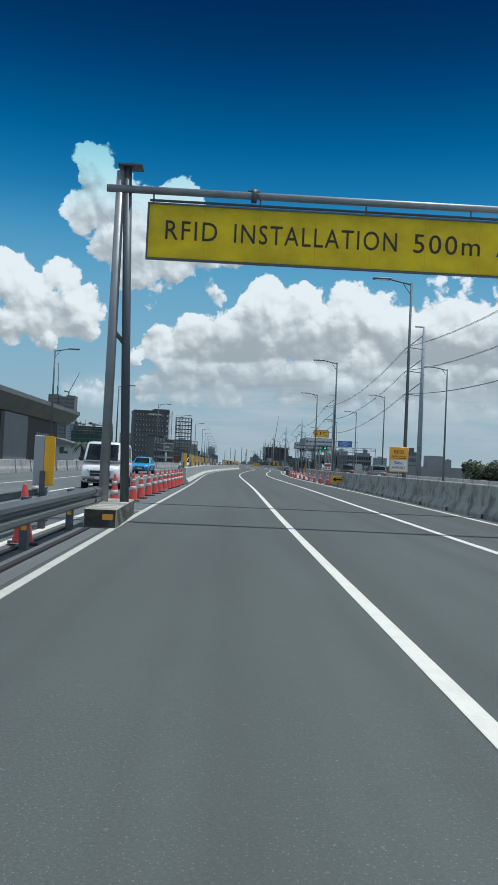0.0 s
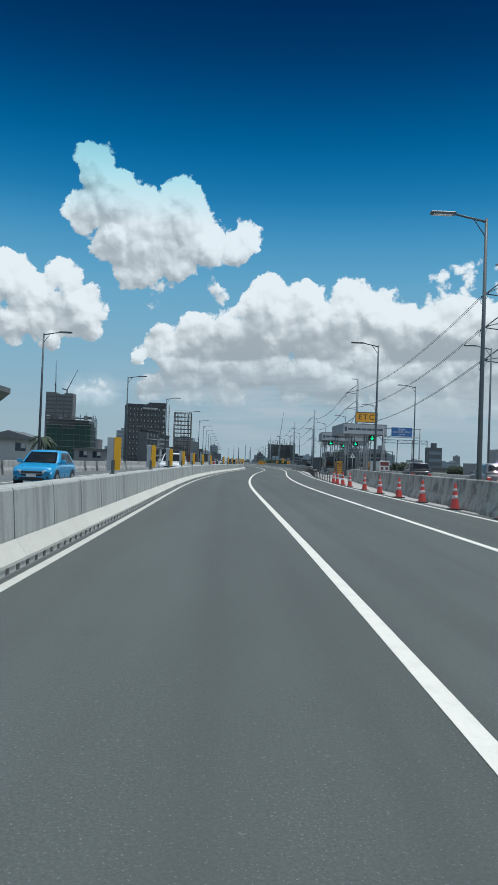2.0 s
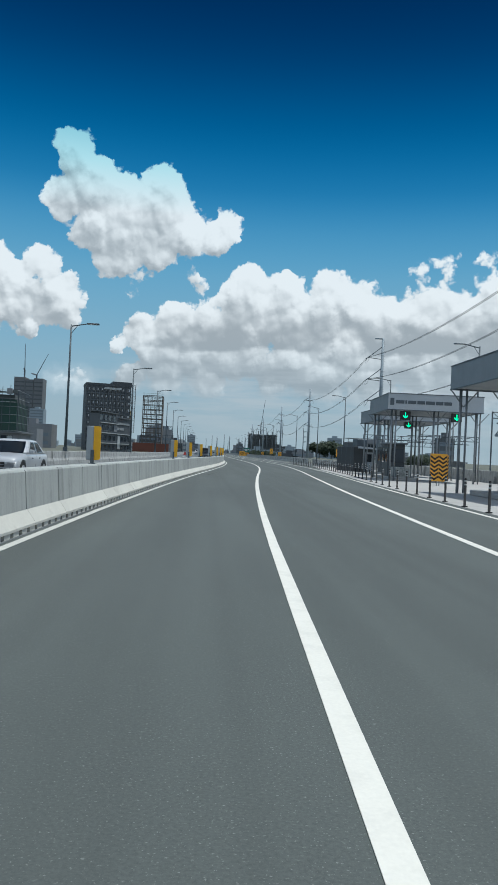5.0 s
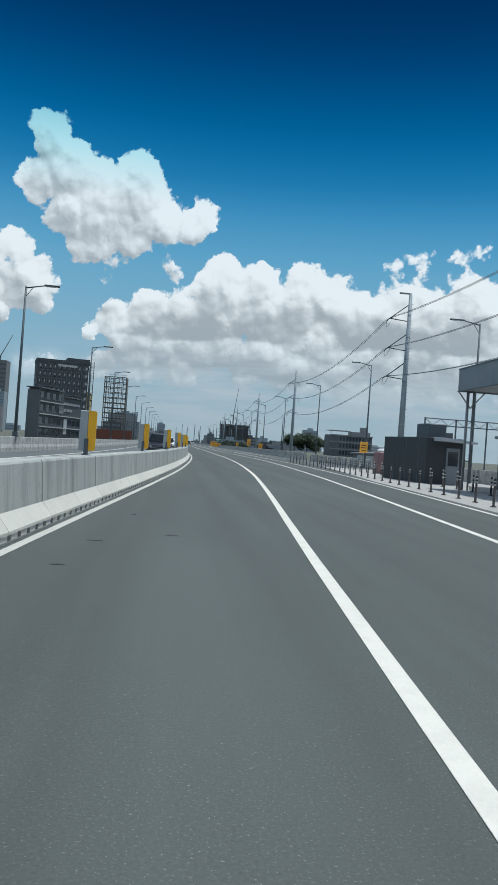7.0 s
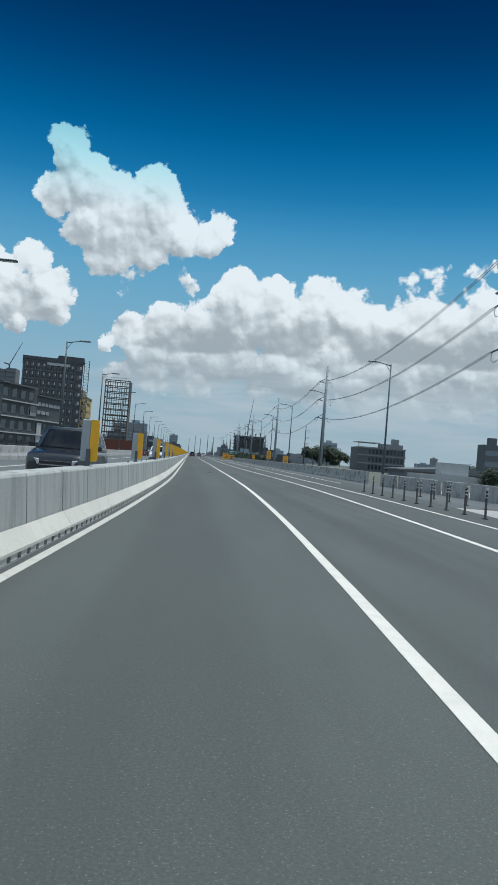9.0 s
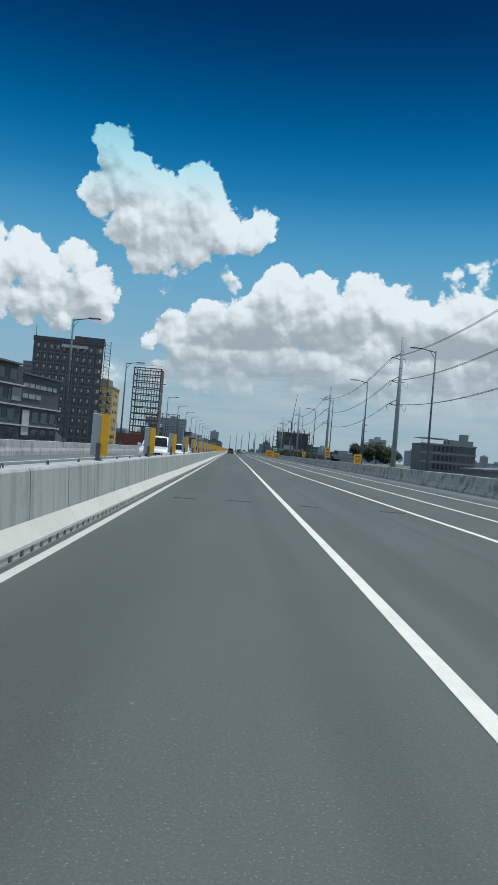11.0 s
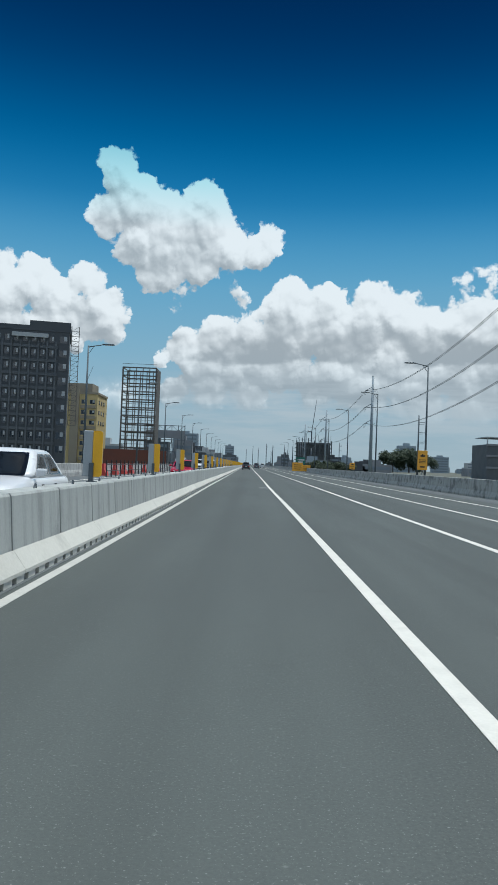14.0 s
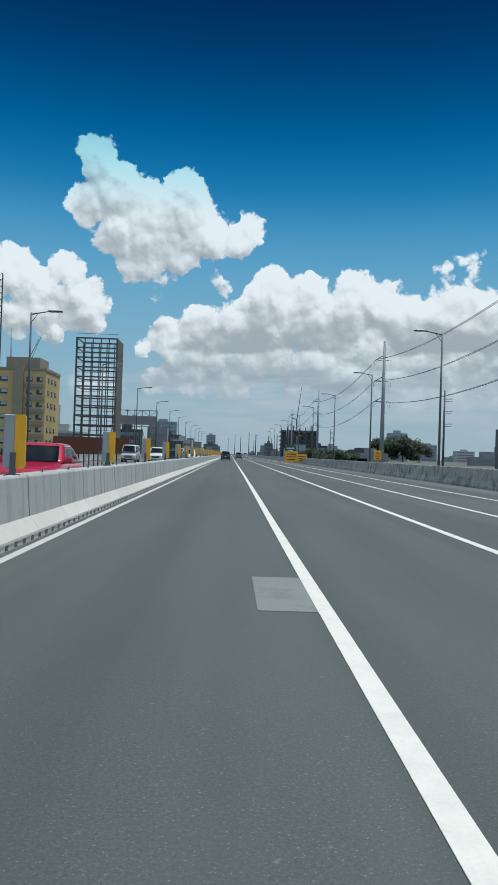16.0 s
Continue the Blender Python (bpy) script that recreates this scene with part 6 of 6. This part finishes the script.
        part("headlight", bevelled(lens, 0.018), M_HEADLIGHT, e)
        x0, x1 = sorted((q * W * 0.30, q * W * 0.45))
        part("tail_light", bevelled(boxes((x0, x1, rear - 0.012, rear + 0.1, belt * 0.62, belt * 0.82)), 0.02), M_TAIL, e)
        part("fog_light", bevelled(boxes((min(q * W * 0.34, q * W * 0.41), max(q * W * 0.34, q * W * 0.41), front - 0.12, front + 0.008, 0.36, 0.44)), 0.015), M_TRIM, e)
        x0, x1 = sorted((q * W * 0.49, q * W * 0.60))
        part("mirror", bevelled(boxes((x0, x1, Y(a) - 0.42, Y(a) - 0.28, belt + 0.0, belt + 0.15)), 0.035, 2), M_TRIM if style == "van" else material, e)
        part("sill_trim", bevelled(boxes((min(q * W * 0.475, q * W * 0.497), max(q * W * 0.475, q * W * 0.497), Y(0.70), Y(0.28), 0.29, 0.38)), 0.01), M_TRIM, e)
        for share in (0.46, 0.68) if not bed else (0.42, 0.57):
            part("door_handle", bevelled(boxes((min(q * W * 0.494, q * W * 0.508), max(q * W * 0.494, q * W * 0.508), Y(share) - 0.02, Y(share) + 0.12, belt - 0.2, belt - 0.165)), 0.005), M_TRIM, e)
        for share in (0.18, 0.80):
            y0 = Y(share)
            part("wheel_arch", rods(((q * W * 0.40, y0, 0.35), (q * (W * 0.5 + 0.004), y0, 0.35), 0.385), sides=22), M_TRIM, e)
            wheel = part("wheel", rods(((q * W * 0.5 - q * 0.1, y0, 0.33), (q * W * 0.5 + q * 0.024, y0, 0.33), 0.06), sides=10), M_TRIM, e)
            part("tyre", rods(((q * W * 0.5 - q * 0.21, y0, 0.33), (q * W * 0.5 + q * 0.012, y0, 0.33), 0.33), sides=22), M_TYRE, wheel)
            part("rim", rods(((q * W * 0.5, y0, 0.33), (q * W * 0.5 + q * 0.019, y0, 0.33), 0.21), sides=14), M_RIM, wheel)
    if bed:
        part("bed", boxes((-W * 0.4, W * 0.4, Y(0.965), Y(d) - 0.05, belt + 0.02, belt + 0.032)), M_TRIM, e)
    return e


def oncoming(style, material, y, lane, label):
    q = along(y, (-2.7, -6.1, -8.9)[lane], 0.0) @ pose(0, 0, 0, 0, 0, 180)
    return vehicle(style, material, q, label, "oncoming traffic")


vehicle("van", P_WHITE, pose(-12.55, 34.9, 0, 0, 0, 180), "white passenger van in the oncoming lane", "oncoming traffic")
vehicle("hatch", P_BLUE, pose(-14.75, 71.6, 0, 0, 0, 177), "bright blue hatchback in the oncoming lane", "oncoming traffic")
oncoming("suv", P_WHITE, 100.5, 0, "white sport utility car behind the median")
oncoming("sedan", P_SILVER, 124, 1, "silver sedan in the oncoming lane")
oncoming("suv", P_BLACK, 194, 0, "black sport utility car behind the median")
oncoming("pickup", P_WHITE, 254.5, 0, "white pickup truck with a black grille")
oncoming("sedan", P_WHITE, 276, 0, "white sedan behind the median")
oncoming("sedan", P_RED, 320, 0, "crimson car in the oncoming lane")
oncoming("suv", P_WHITE, 398, 0, "white sport utility car behind the median")
oncoming("suv", P_GREY, 420, 1, "dark grey sport utility car in the oncoming lane")
oncoming("van", P_SILVER, 388, 2, "silver van in the oncoming lane")
for k, (s, p, y, ln) in enumerate((("sedan", P_BLACK, 372, 0), ("suv", P_WHITE, 391, 1), ("sedan", P_SILVER, 415, 0), ("van", P_WHITE, 440, 1), ("suv", P_WHITE, 470, 0), ("sedan", P_RED, 495, 1), ("sedan", P_WHITE, 530, 0), ("van", P_WHITE, 575, 1))):
    oncoming(s, p, y, ln, {"sedan": "sedan far down the oncoming lane", "suv": "sport utility car far down the oncoming lane", "van": "van far down the oncoming lane"}[s] + {id(P_BLACK): ", black", id(P_WHITE): ", white", id(P_SILVER): ", silver", id(P_RED): ", red"}[id(p)])
vehicle("suv", P_BLACK, pose(-0.9, 450, 0), "black sport utility car driving ahead in the lane", "traffic ahead")
vehicle("suv", P_GREY, pose(2.4, 520, 0), "dark grey sport utility car ahead", "traffic ahead")
vehicle("van", P_WHITE, pose(5.8, 600, 0), "white van ahead in the outer lane", "traffic ahead")
vehicle("suv", P_BLACK, pose(9.3, 104, -0.01, 0, 0, -4), "black sport utility car waiting on the toll ramp", "cars on the toll ramp")
vehicle("suv", P_GREY, pose(10.2, 88, -0.01, 0, 0, -4), "dark grey sport utility car waiting on the toll ramp", "cars on the toll ramp")

# red and white plastic barriers and a slim fence behind the oncoming lane
water_barrier = empty("plastic_barrier", along(322, -9.2), "red plastic water-filled traffic barrier", "plastic barrier", "plastic barriers")
part("body", prism([(-0.28, 0), (0.28, 0), (0.22, 0.3), (0.1, 0.5), (0.09, 0.95), (-0.09, 0.95), (-0.1, 0.5), (-0.22, 0.3)], -0.6, 0.6), M_CONE, water_barrier)
for k, y in enumerate((327, 331, 336, 345, 358)):
    copy_thing(water_barrier, along(y, -9.2 + 0.1 * (k % 2)))
fence = empty("railing", pose(0, 0, 0), "thin dark post-and-rail railing along the oncoming lane", "railing")
for y in np.arange(316, 372, 2.0):
    part("post", mesh_of("post", boxes((-0.04, 0.04, -0.04, 0.04, 0, 1.25)), M_BLACK), None, fence, m=along(float(y), -7.9))
for z in (0.5, 0.95):
    part("rail", strip(316, 372, -7.93, -7.87, z, 0.05), M_BLACK, fence)
